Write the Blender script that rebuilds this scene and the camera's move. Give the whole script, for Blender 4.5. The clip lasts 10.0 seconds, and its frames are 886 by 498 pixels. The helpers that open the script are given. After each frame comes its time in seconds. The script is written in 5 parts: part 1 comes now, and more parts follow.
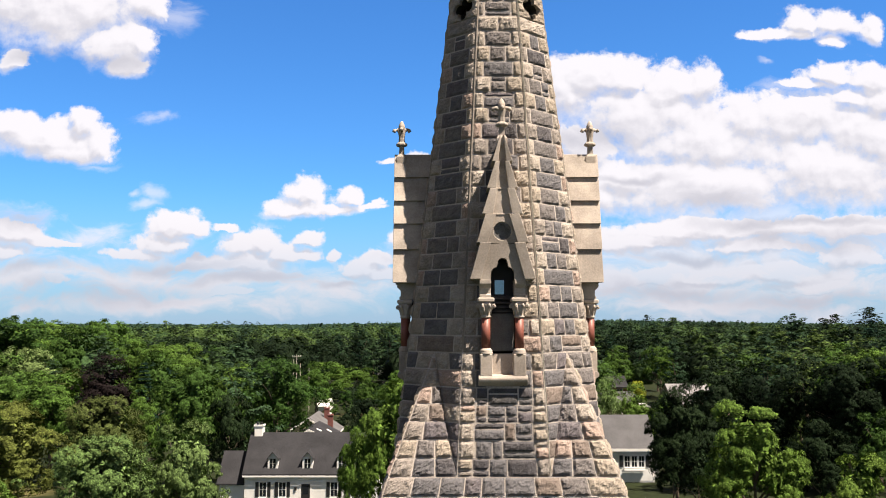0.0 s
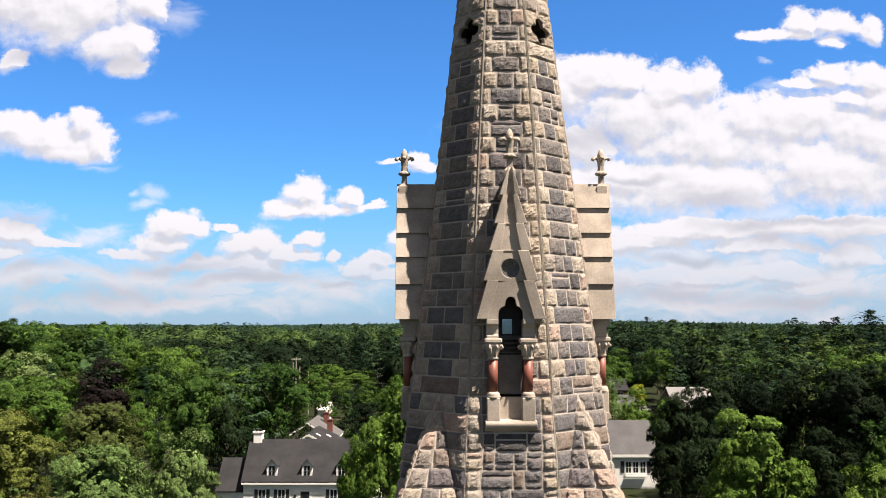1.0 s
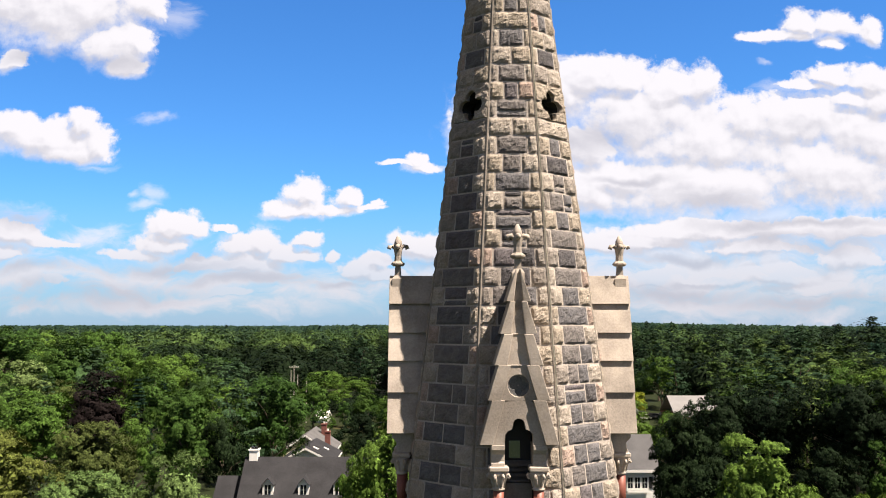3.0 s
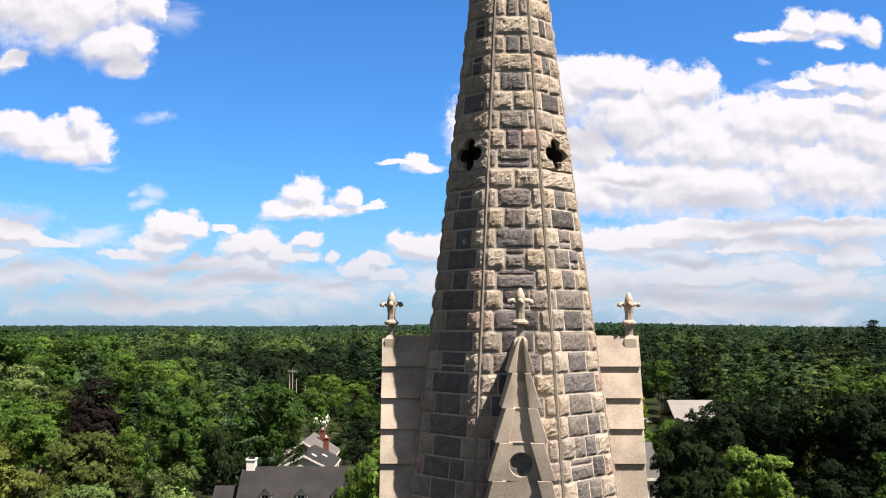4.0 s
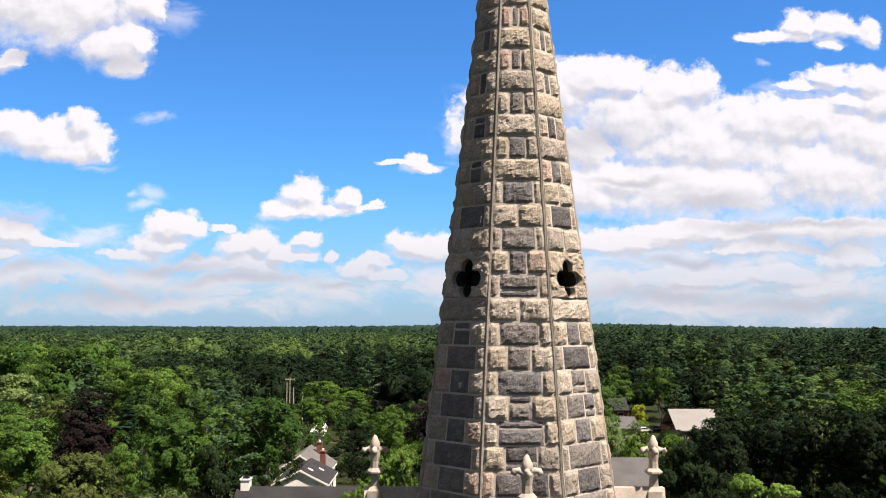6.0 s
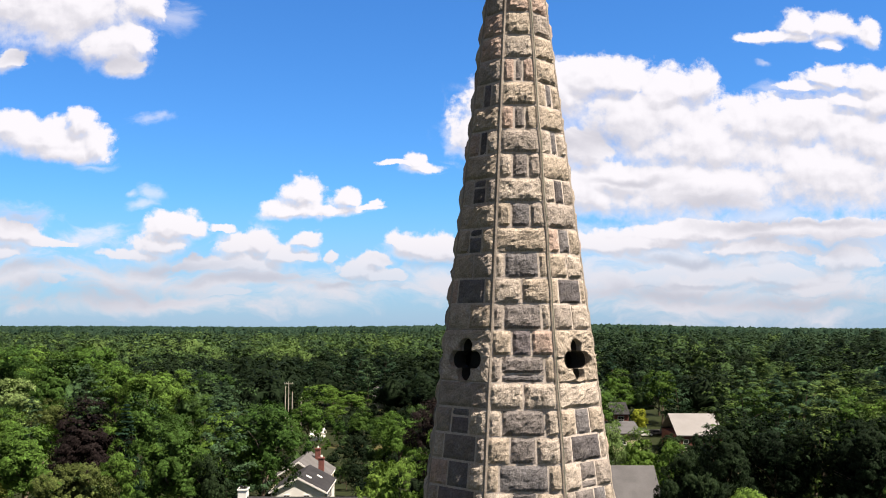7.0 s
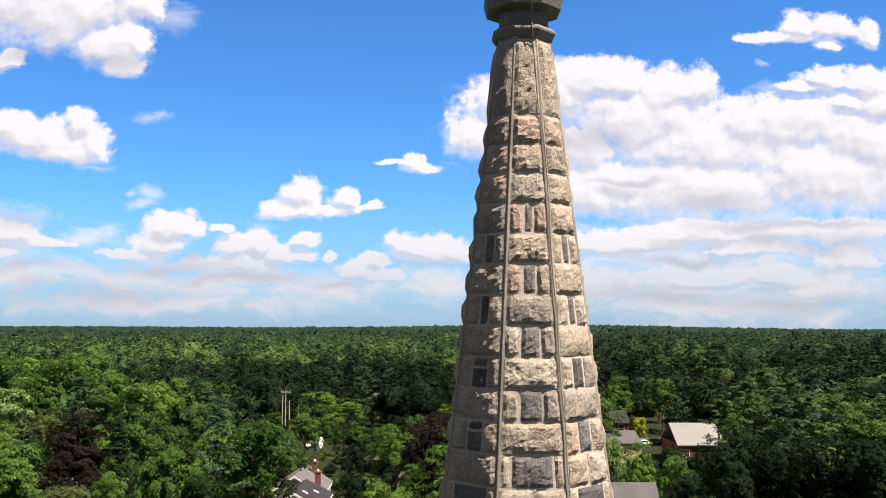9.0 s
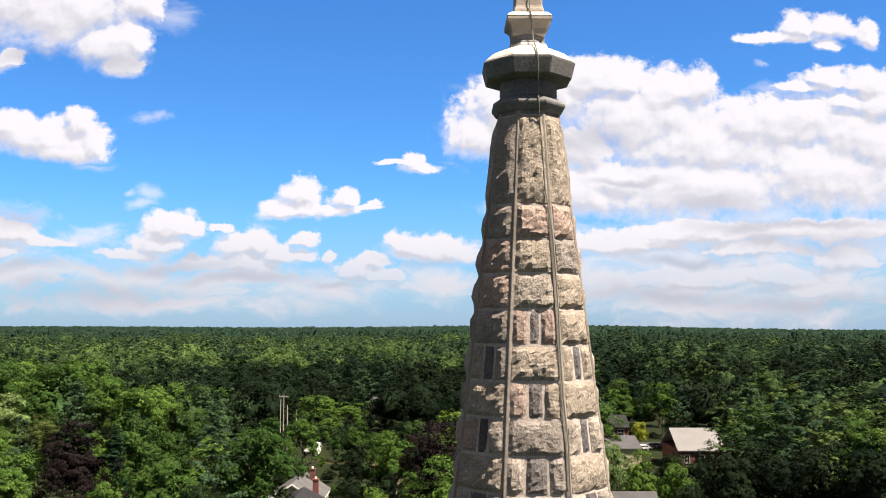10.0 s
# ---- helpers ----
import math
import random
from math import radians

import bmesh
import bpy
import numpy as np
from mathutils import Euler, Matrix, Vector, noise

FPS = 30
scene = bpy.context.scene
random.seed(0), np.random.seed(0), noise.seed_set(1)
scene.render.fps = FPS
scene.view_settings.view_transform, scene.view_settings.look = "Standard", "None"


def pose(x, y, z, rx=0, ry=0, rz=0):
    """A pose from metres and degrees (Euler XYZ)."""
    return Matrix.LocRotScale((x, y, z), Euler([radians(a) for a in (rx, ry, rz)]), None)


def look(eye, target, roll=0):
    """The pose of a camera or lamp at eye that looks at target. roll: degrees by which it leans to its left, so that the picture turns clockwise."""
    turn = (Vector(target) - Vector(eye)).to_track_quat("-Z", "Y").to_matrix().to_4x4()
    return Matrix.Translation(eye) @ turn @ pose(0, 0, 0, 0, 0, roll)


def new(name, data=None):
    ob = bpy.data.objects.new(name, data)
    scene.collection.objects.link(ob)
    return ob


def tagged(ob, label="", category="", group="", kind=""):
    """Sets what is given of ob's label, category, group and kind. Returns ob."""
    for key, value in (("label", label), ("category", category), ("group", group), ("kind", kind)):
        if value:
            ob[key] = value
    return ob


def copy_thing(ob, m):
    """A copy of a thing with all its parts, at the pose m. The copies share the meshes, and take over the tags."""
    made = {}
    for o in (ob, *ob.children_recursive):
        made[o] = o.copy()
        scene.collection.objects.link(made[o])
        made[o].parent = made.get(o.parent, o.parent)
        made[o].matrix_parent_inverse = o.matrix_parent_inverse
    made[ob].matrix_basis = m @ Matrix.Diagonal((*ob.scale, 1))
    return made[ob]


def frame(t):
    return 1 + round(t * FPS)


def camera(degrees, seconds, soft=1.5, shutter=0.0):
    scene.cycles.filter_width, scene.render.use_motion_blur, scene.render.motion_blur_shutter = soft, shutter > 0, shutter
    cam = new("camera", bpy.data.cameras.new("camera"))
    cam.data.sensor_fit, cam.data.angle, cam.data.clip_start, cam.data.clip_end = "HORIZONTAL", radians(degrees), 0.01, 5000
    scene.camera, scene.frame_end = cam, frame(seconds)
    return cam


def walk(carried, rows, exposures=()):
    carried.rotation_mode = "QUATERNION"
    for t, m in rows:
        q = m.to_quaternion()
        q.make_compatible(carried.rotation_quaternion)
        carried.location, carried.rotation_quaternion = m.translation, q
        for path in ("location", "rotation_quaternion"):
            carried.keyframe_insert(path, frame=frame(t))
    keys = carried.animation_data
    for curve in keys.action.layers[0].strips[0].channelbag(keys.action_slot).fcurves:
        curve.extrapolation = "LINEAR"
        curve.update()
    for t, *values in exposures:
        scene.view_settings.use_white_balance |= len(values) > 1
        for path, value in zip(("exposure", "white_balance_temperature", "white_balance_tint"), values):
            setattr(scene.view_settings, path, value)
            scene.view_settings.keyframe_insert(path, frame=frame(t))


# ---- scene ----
# ---- camera and its walk: seconds, x, y, z, yaw, pitch, roll ----
cam = camera(51.0, 10.0, soft=1.0)
ROWS = [
    (0.0, 0.115, 0.348, 22.621, 0.03, 4.53, -0.04),
    (0.5, 0.059, 0.692, 22.935, 0.02, 4.54, -0.03),
    (1.0, 0.026, 1.077, 23.306, 0.01, 4.55, -0.02),
    (1.5, 0.012, 1.496, 23.719, 0.00, 4.56, -0.01),
    (2.0, 0.012, 1.942, 24.162, -0.01, 4.57, 0.01),
    (2.5, 0.021, 2.409, 24.625, -0.02, 4.58, 0.02),
    (4.0, 0.082, 3.875, 26.072, -0.06, 4.60, 0.06),
    (4.5, 0.105, 4.370, 26.560, -0.07, 4.60, 0.07),
    (5.0, 0.128, 4.863, 27.049, -0.08, 4.60, 0.09),
    (5.5, 0.149, 5.353, 27.537, -0.10, 4.61, 0.10),
    (7.0, 0.204, 6.807, 29.013, -0.14, 4.61, 0.14),
    (7.5, 0.221, 7.296, 29.512, -0.16, 4.61, 0.15),
    (8.0, 0.238, 7.795, 30.018, -0.17, 4.61, 0.17),
    (8.5, 0.258, 8.315, 30.530, -0.19, 4.61, 0.18),
    (9.0, 0.281, 8.864, 31.049, -0.20, 4.61, 0.19),
    (9.5, 0.311, 9.456, 31.574, -0.22, 4.61, 0.21),
    (10.0, 0.349, 10.106, 32.101, -0.24, 4.61, 0.22),
]
walk(cam, [(t, pose(x, y, z, 90 + p, 0, yaw) @ pose(0, 0, 0, 0, 0, r)) for t, x, y, z, yaw, p, r in ROWS],
     exposures=[(0.0, 1.33, 6900, 12), (10.0, 1.33, 6900, 12)])

# ---- sun, sky and clouds ----
SUN_AZ, SUN_EL = 60.0, 61.5     # degrees right of the way back to the camera; height
sun_dir = Vector((math.sin(radians(SUN_AZ)) * math.cos(radians(SUN_EL)),
                  -math.cos(radians(SUN_AZ)) * math.cos(radians(SUN_EL)), math.sin(radians(SUN_EL))))
sun = new("sun", bpy.data.lights.new("sun", "SUN"))
sun.data.energy, sun.data.angle, sun.data.color = 4.8, radians(0.53), (1.0, 0.91, 0.79)
sun.matrix_world = look((0, 0, 60), Vector((0, 0, 60)) - sun_dir)


class Nodes:
    """A short hand for node trees."""

    def __init__(self, tree):
        self.tree = tree

    def add(self, kind, ins=(), **props):
        n = self.tree.nodes.new(kind)
        for k, v in props.items():
            setattr(n, k, v)
        items = ins.items() if isinstance(ins, dict) else enumerate(ins)
        for k, v in items:
            if v is None:
                continue
            if isinstance(v, bpy.types.NodeSocket):
                self.tree.links.new(v, n.inputs[k])
            else:
                n.inputs[k].default_value = v
        return n

    def math(self, op, a, b=None, c=None, clamp=False):
        return self.add("ShaderNodeMath", (a, b, c), operation=op, use_clamp=clamp).outputs[0]

    def vec(self, op, a, b=None, c=None):
        n = self.add("ShaderNodeVectorMath", (a, b, c), operation=op)
        return n.outputs["Value"] if op in ("LENGTH", "DOT_PRODUCT") else n.outputs["Vector"]

    def noise(self, vector, scale, detail=4.0, rough=0.55, distort=0.0):
        n = self.add("ShaderNodeTexNoise", {"Vector": vector, "Scale": scale, "Detail": detail, "Roughness": rough, "Distortion": distort})
        return n.outputs["Fac"]

    def ramp(self, value, a, b, lo=0.0, hi=1.0, smooth=True):
        n = self.add("ShaderNodeMapRange", {"Value": value, "From Min": a, "From Max": b, "To Min": lo, "To Max": hi})
        n.interpolation_type = "SMOOTHSTEP" if smooth else "LINEAR"
        return n.outputs["Result"]

    def mix(self, fac, a, b, blend="MIX"):
        n = self.tree.nodes.new("ShaderNodeMix")
        n.data_type, n.blend_type = "RGBA", blend
        for k, v in ((0, fac), (6, a), (7, b)):
            if isinstance(v, bpy.types.NodeSocket):
                self.tree.links.new(v, n.inputs[k])
            else:
                n.inputs[k].default_value = v
        return n.outputs[2]


def cloud_field():
    """A node group: how much cloud stands at a point of the plane ahead (x right, y up, at distance 1)."""
    g = bpy.data.node_groups.new("cloud_field", "ShaderNodeTree")
    g.interface.new_socket("Point", in_out="INPUT", socket_type="NodeSocketVector")
    g.interface.new_socket("Field", in_out="OUTPUT", socket_type="NodeSocketFloat")
    for name in ("Bulk", "Veil", "Dull"):
        g.interface.new_socket(name, in_out="OUTPUT", socket_type="NodeSocketFloat")
    n = Nodes(g)
    p = n.add("NodeGroupInput").outputs[0]
    warp = n.add("ShaderNodeTexNoise", {"Vector": p, "Scale": 9.0, "Detail": 3.0}).outputs["Color"]
    q = n.vec("MULTIPLY_ADD", n.vec("SUBTRACT", warp, (0.5, 0.5, 0.5)), (0.06, 0.035, 0.0), p)
    curl = n.add("ShaderNodeTexNoise", {"Vector": p, "Scale": 42.0, "Detail": 4.0}).outputs["Color"]
    q = n.vec("MULTIPLY_ADD", n.vec("SUBTRACT", curl, (0.5, 0.5, 0.5)), (0.022, 0.016, 0.0), q)
    puffs = []

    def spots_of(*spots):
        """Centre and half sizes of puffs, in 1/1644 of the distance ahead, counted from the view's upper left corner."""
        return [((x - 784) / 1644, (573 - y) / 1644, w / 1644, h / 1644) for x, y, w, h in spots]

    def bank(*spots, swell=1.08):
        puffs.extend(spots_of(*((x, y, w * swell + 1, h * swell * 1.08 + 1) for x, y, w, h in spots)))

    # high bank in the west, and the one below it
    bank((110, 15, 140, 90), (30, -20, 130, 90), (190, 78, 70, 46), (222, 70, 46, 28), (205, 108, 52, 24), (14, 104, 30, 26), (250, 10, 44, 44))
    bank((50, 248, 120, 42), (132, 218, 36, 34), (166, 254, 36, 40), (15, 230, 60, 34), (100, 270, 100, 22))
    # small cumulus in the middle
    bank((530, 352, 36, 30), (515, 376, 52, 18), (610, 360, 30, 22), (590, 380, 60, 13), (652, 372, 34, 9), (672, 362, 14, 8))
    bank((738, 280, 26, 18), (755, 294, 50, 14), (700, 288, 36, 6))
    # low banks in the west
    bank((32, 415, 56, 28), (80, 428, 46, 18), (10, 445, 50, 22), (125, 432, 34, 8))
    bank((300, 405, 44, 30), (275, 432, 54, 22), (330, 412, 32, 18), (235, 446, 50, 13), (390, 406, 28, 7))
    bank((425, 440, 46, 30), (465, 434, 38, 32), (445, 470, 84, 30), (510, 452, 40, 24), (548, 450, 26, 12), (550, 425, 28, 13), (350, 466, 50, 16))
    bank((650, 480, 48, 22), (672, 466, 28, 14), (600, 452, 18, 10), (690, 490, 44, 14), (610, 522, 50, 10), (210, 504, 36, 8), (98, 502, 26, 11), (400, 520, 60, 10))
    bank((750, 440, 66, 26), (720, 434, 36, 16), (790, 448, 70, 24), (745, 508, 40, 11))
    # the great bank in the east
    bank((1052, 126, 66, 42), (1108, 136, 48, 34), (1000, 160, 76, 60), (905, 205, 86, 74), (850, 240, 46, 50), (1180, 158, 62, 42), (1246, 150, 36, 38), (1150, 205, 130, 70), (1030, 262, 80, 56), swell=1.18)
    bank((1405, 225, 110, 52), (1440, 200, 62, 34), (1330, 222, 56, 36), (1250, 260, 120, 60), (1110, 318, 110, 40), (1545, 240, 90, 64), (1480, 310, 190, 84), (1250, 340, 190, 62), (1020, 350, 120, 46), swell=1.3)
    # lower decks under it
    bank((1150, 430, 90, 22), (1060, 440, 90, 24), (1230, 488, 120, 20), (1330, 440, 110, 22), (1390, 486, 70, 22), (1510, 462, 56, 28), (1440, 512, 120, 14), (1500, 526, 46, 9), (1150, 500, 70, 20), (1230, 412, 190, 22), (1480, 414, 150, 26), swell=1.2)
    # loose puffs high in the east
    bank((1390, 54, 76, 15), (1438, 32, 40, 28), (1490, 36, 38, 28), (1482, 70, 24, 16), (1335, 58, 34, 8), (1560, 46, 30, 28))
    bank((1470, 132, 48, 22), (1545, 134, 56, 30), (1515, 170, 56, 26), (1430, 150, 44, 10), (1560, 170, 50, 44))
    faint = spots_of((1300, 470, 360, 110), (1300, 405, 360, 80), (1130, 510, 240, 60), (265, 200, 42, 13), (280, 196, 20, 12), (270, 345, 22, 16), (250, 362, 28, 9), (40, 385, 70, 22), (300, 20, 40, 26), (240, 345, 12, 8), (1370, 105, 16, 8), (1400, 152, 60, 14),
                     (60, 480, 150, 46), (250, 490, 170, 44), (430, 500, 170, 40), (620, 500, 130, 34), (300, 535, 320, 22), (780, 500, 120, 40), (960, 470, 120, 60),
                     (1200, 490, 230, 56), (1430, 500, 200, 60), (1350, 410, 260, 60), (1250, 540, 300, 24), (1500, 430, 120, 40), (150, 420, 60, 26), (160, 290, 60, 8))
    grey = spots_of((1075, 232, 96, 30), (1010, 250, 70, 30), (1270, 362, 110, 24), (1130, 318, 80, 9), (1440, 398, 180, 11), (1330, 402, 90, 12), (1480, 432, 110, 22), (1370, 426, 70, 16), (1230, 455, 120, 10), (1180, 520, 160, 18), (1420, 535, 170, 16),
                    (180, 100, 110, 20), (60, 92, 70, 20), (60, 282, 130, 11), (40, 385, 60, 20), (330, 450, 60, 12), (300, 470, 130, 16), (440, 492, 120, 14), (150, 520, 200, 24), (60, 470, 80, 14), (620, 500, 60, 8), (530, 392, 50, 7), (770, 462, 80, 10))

    def union(spots, flat):
        best = None
        for x, y, rx, ry in spots:
            v = n.vec("MULTIPLY_ADD", q, (1 / rx, 1 / ry, 0), (-x / rx, -y / ry, 0))
            if flat:        # cumulus stand on a flatter base
                v = n.vec("MULTIPLY_ADD", n.vec("ABSOLUTE", v), (1.0, 1.3, 0.0), n.vec("MULTIPLY", v, (0.0, -0.3, 0.0)))
            d = n.vec("LENGTH", v)
            best = d if best is None else n.add("ShaderNodeMath", (best, d, 0.3), operation="SMOOTH_MIN").outputs[0]
        return n.math("SUBTRACT", 1.0, best)

    billow = n.noise(p, 34.0, 6.0, 0.60, 0.15)
    curls = n.noise(p, 88.0, 5.0, 0.62)
    wisp = n.noise(n.vec("MULTIPLY", q, (0.55, 1.3, 1.0)), 24.0, 6.0, 0.62, 0.5)
    rough = n.math("MULTIPLY_ADD", n.math("SUBTRACT", billow, 0.5), 1.9, n.math("MULTIPLY", n.math("SUBTRACT", wisp, 0.5), 0.75))
    rough = n.math("MULTIPLY_ADD", n.math("SUBTRACT", curls, 0.5), 0.75, rough)
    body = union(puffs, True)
    f = n.math("MULTIPLY_ADD", body, 1.6, rough)
    soft = n.noise(p, 17.0, 3.0, 0.5)
    base = n.math("MULTIPLY_ADD", n.math("SUBTRACT", soft, 0.5), 0.55, n.math("MULTIPLY_ADD", n.math("SUBTRACT", billow, 0.5), 0.36, n.math("MULTIPLY_ADD", n.math("SUBTRACT", curls, 0.5), 0.14, n.math("MINIMUM", body, 0.75))))
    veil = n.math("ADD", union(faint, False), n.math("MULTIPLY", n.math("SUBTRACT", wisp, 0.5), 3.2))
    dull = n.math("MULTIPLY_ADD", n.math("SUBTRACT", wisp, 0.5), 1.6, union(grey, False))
    n.add("NodeGroupOutput", (f, base, veil, dull))
    return g


def make_world():
    w = bpy.data.worlds.new("sky")
    scene.world = w
    w.use_nodes = True
    w.node_tree.nodes.clear()
    n = Nodes(w.node_tree)
    way = n.add("ShaderNodeTexCoord").outputs["Generated"]
    xyz = n.add("ShaderNodeSeparateXYZ", (way,))
    x, y, z = xyz.outputs
    sky = n.add("ShaderNodeTexSky", sky_type="NISHITA", sun_disc=False, sun_elevation=radians(SUN_EL),
                sun_rotation=radians(180 - SUN_AZ), air_density=1.0, dust_density=0.3, ozone_density=3.0, altitude=50)
    blue = n.add("ShaderNodeHueSaturation", {"Hue": 0.5, "Saturation": SKY_SAT, "Value": SKY_VALUE, "Color": sky.outputs[0]}).outputs[0]
    blue = n.mix(1.0, blue, SKY_TINT, "MULTIPLY")
    # the blue deepens towards the zenith
    deep = n.vec("SCALE", blue)
    n.tree.links.new(n.ramp(z, 0.36, 0.85, 1.0, 0.42), deep.node.inputs["Scale"])
    blue = deep
    ahead = n.math("MAXIMUM", y, 0.3)
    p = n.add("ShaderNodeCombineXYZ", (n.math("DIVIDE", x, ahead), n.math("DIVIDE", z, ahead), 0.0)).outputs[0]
    group = cloud_field()

    def field(v):
        return n.add("ShaderNodeGroup", (v,), node_tree=group).outputs

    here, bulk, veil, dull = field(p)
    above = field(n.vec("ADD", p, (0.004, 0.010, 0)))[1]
    # elsewhere in the sky, unseen: loose cumulus of the same size, added to tone the fill
    high = n.math("MAXIMUM", z, 0.12)
    flat = n.add("ShaderNodeCombineXYZ", (n.math("DIVIDE", x, high), n.math("DIVIDE", y, high), 0.0)).outputs[0]
    loose = n.ramp(n.noise(flat, 1.1, 6.0, 0.6), 0.36, 0.52)
    inside = n.ramp(y, 0.72, 0.80)
    lit = n.ramp(n.math("SUBTRACT", bulk, above), -0.26, 0.20)
    # crisp heads, soft undersides
    body = n.mix(n.ramp(lit, 0.35, 0.75), n.ramp(here, -0.45, 1.05), n.ramp(here, -0.06, 0.44))
    thin = n.math("MULTIPLY", n.ramp(veil, -0.25, 0.95), n.ramp(z, 0.03, 0.17, 0.92, 0.46))
    cover = n.math("MAXIMUM", n.math("MULTIPLY", body, n.ramp(z, 0.0, 0.09, 0.55, 1.0)), thin)
    cover = n.mix(inside, n.math("MULTIPLY", loose, n.ramp(z, 0.0, 0.1)), cover)
    shade = n.math("MULTIPLY", n.math("SUBTRACT", 1.0, lit), n.ramp(bulk, -0.1, 0.5))
    shade = n.math("MAXIMUM", n.math("MULTIPLY", shade, 0.55), n.math("MULTIPLY", n.ramp(dull, -0.55, 1.05), 0.70))
    white = n.mix(shade, CLOUD_WHITE, CLOUD_GREY)
    white = n.mix(n.ramp(z, 0.02, 0.12, 0.45, 0.0), white, CLOUD_GREY)
    # The unseen clouds are dim and warm to take blue out of the fill.
    white = n.mix(inside, (0.098, 0.085, 0.070, 1), white)
    haze = n.ramp(z, -0.02, 0.15, 0.68, 0.0)
    blue = n.mix(haze, blue, (0.150, 0.192, 0.300, 1))
    both = n.mix(cover, blue, white)
    back = n.add("ShaderNodeBackground", {"Color": both, "Strength": 1.0})
    n.add("ShaderNodeOutputWorld", (back.outputs[0],))


SKY_SAT, SKY_VALUE, SKY_TINT = 1.14, 0.0308, (0.80, 1.66, 2.50, 1)
CLOUD_WHITE, CLOUD_GREY = (0.380, 0.384, 0.420, 1), (0.196, 0.204, 0.246, 1)
make_world()


# ---- materials ----
def material(name):
    m = bpy.data.materials.new(name)
    m.use_nodes = True
    m.node_tree.nodes.clear()
    n = Nodes(m.node_tree)
    out = n.add("ShaderNodeOutputMaterial")
    return m, n, out


def solid(name, colour, rough=0.7, metal=0.0, grain=0.15, scale=8.0, bump=0.2, stain=0.2, spec=0.35):
    """A surface with grain, stains and fine relief."""
    m, n, out = material(name)
    at = n.add("ShaderNodeTexCoord").outputs["Object"]
    big, small = n.noise(at, scale * 0.25, 4), n.noise(at, scale * 6, 6, 0.65)
    tone = n.math("ADD", n.ramp(big, 0.3, 0.7, 1 - stain, 1 + stain * 0.5), n.ramp(small, 0.3, 0.7, -grain, grain))
    c = n.vec("SCALE", (*colour,))
    n.tree.links.new(tone, c.node.inputs["Scale"])
    b = n.add("ShaderNodeBump", {"Height": small, "Strength": bump, "Distance": 0.02})
    s = n.add("ShaderNodeBsdfPrincipled", {"Base Color": c, "Roughness": rough, "Metallic": metal, "Normal": b.outputs[0], "Specular IOR Level": spec})
    n.tree.links.new(s.outputs[0], out.inputs[0])
    return m


def granite(name, colours, joined=False, rough=0.85):
    """Rock-faced granite: each stone takes its own colour; crystals, lichen and streaks on top."""
    m, n, out = material(name)
    at = n.add("ShaderNodeTexCoord").outputs["Object"]
    pick = n.add("ShaderNodeNewGeometry").outputs["Random Per Island"] if joined else n.add("ShaderNodeObjectInfo").outputs["Random"]
    ramp = n.add("ShaderNodeValToRGB", (pick,))
    ramp.color_ramp.interpolation = "CONSTANT" if len(colours) > 2 else "LINEAR"
    e = ramp.color_ramp.elements
    while len(e) < len(colours):
        e.new(0.5)
    for i, c in enumerate(colours):
        e[i].position = i / len(colours) if len(colours) > 2 else i
        e[i].color = (*c, 1)
    shift = n.vec("ADD", at, n.add("ShaderNodeCombineXYZ", (n.math("MULTIPLY", pick, 37.0), 0.0, 0.0)).outputs[0])
    crystal = n.noise(shift, 55.0, 5, 0.7)
    patch = n.noise(shift, 7.0, 5, 0.6)
    chip = n.noise(shift, 26.0, 6, 0.6)
    lichen = n.ramp(n.noise(at, 2.3, 6, 0.65), 0.56, 0.70)
    tone = n.math("MULTIPLY", n.ramp(crystal, 0.3, 0.7, 0.70, 1.30), n.ramp(patch, 0.3, 0.72, 0.80, 1.16))
    c = n.vec("SCALE", ramp.outputs[0])
    n.tree.links.new(tone, c.node.inputs["Scale"])
    c = n.mix(n.math("MULTIPLY", lichen, 0.22), c, (0.27, 0.24, 0.20, 1))
    warped = n.vec("ADD", shift, n.vec("SCALE", n.add("ShaderNodeTexNoise", {"Vector": shift, "Scale": 9.0, "Detail": 3.0}).outputs["Color"]))
    warped.node.inputs[1].links[0].from_node.inputs["Scale"].default_value = 0.06
    cells = n.add("ShaderNodeTexVoronoi", {"Vector": warped, "Scale": 24.0})
    tilt = n.vec("SUBTRACT", cells.outputs["Color"], (0.5, 0.5, 0.5))
    facet = n.math("MULTIPLY", n.vec("DOT_PRODUCT", tilt, n.vec("SUBTRACT", warped, cells.outputs["Position"])), 5.0)
    height = n.math("ADD", n.math("MULTIPLY_ADD", chip, 0.8, n.math("MULTIPLY", crystal, 0.45)), facet)
    b = n.add("ShaderNodeBump", {"Height": height, "Strength": 0.75, "Distance": 0.035})
    s = n.add("ShaderNodeBsdfPrincipled", {"Base Color": c, "Roughness": rough, "Normal": b.outputs[0], "Specular IOR Level": 0.15})
    n.tree.links.new(s.outputs[0], out.inputs[0])
    return m


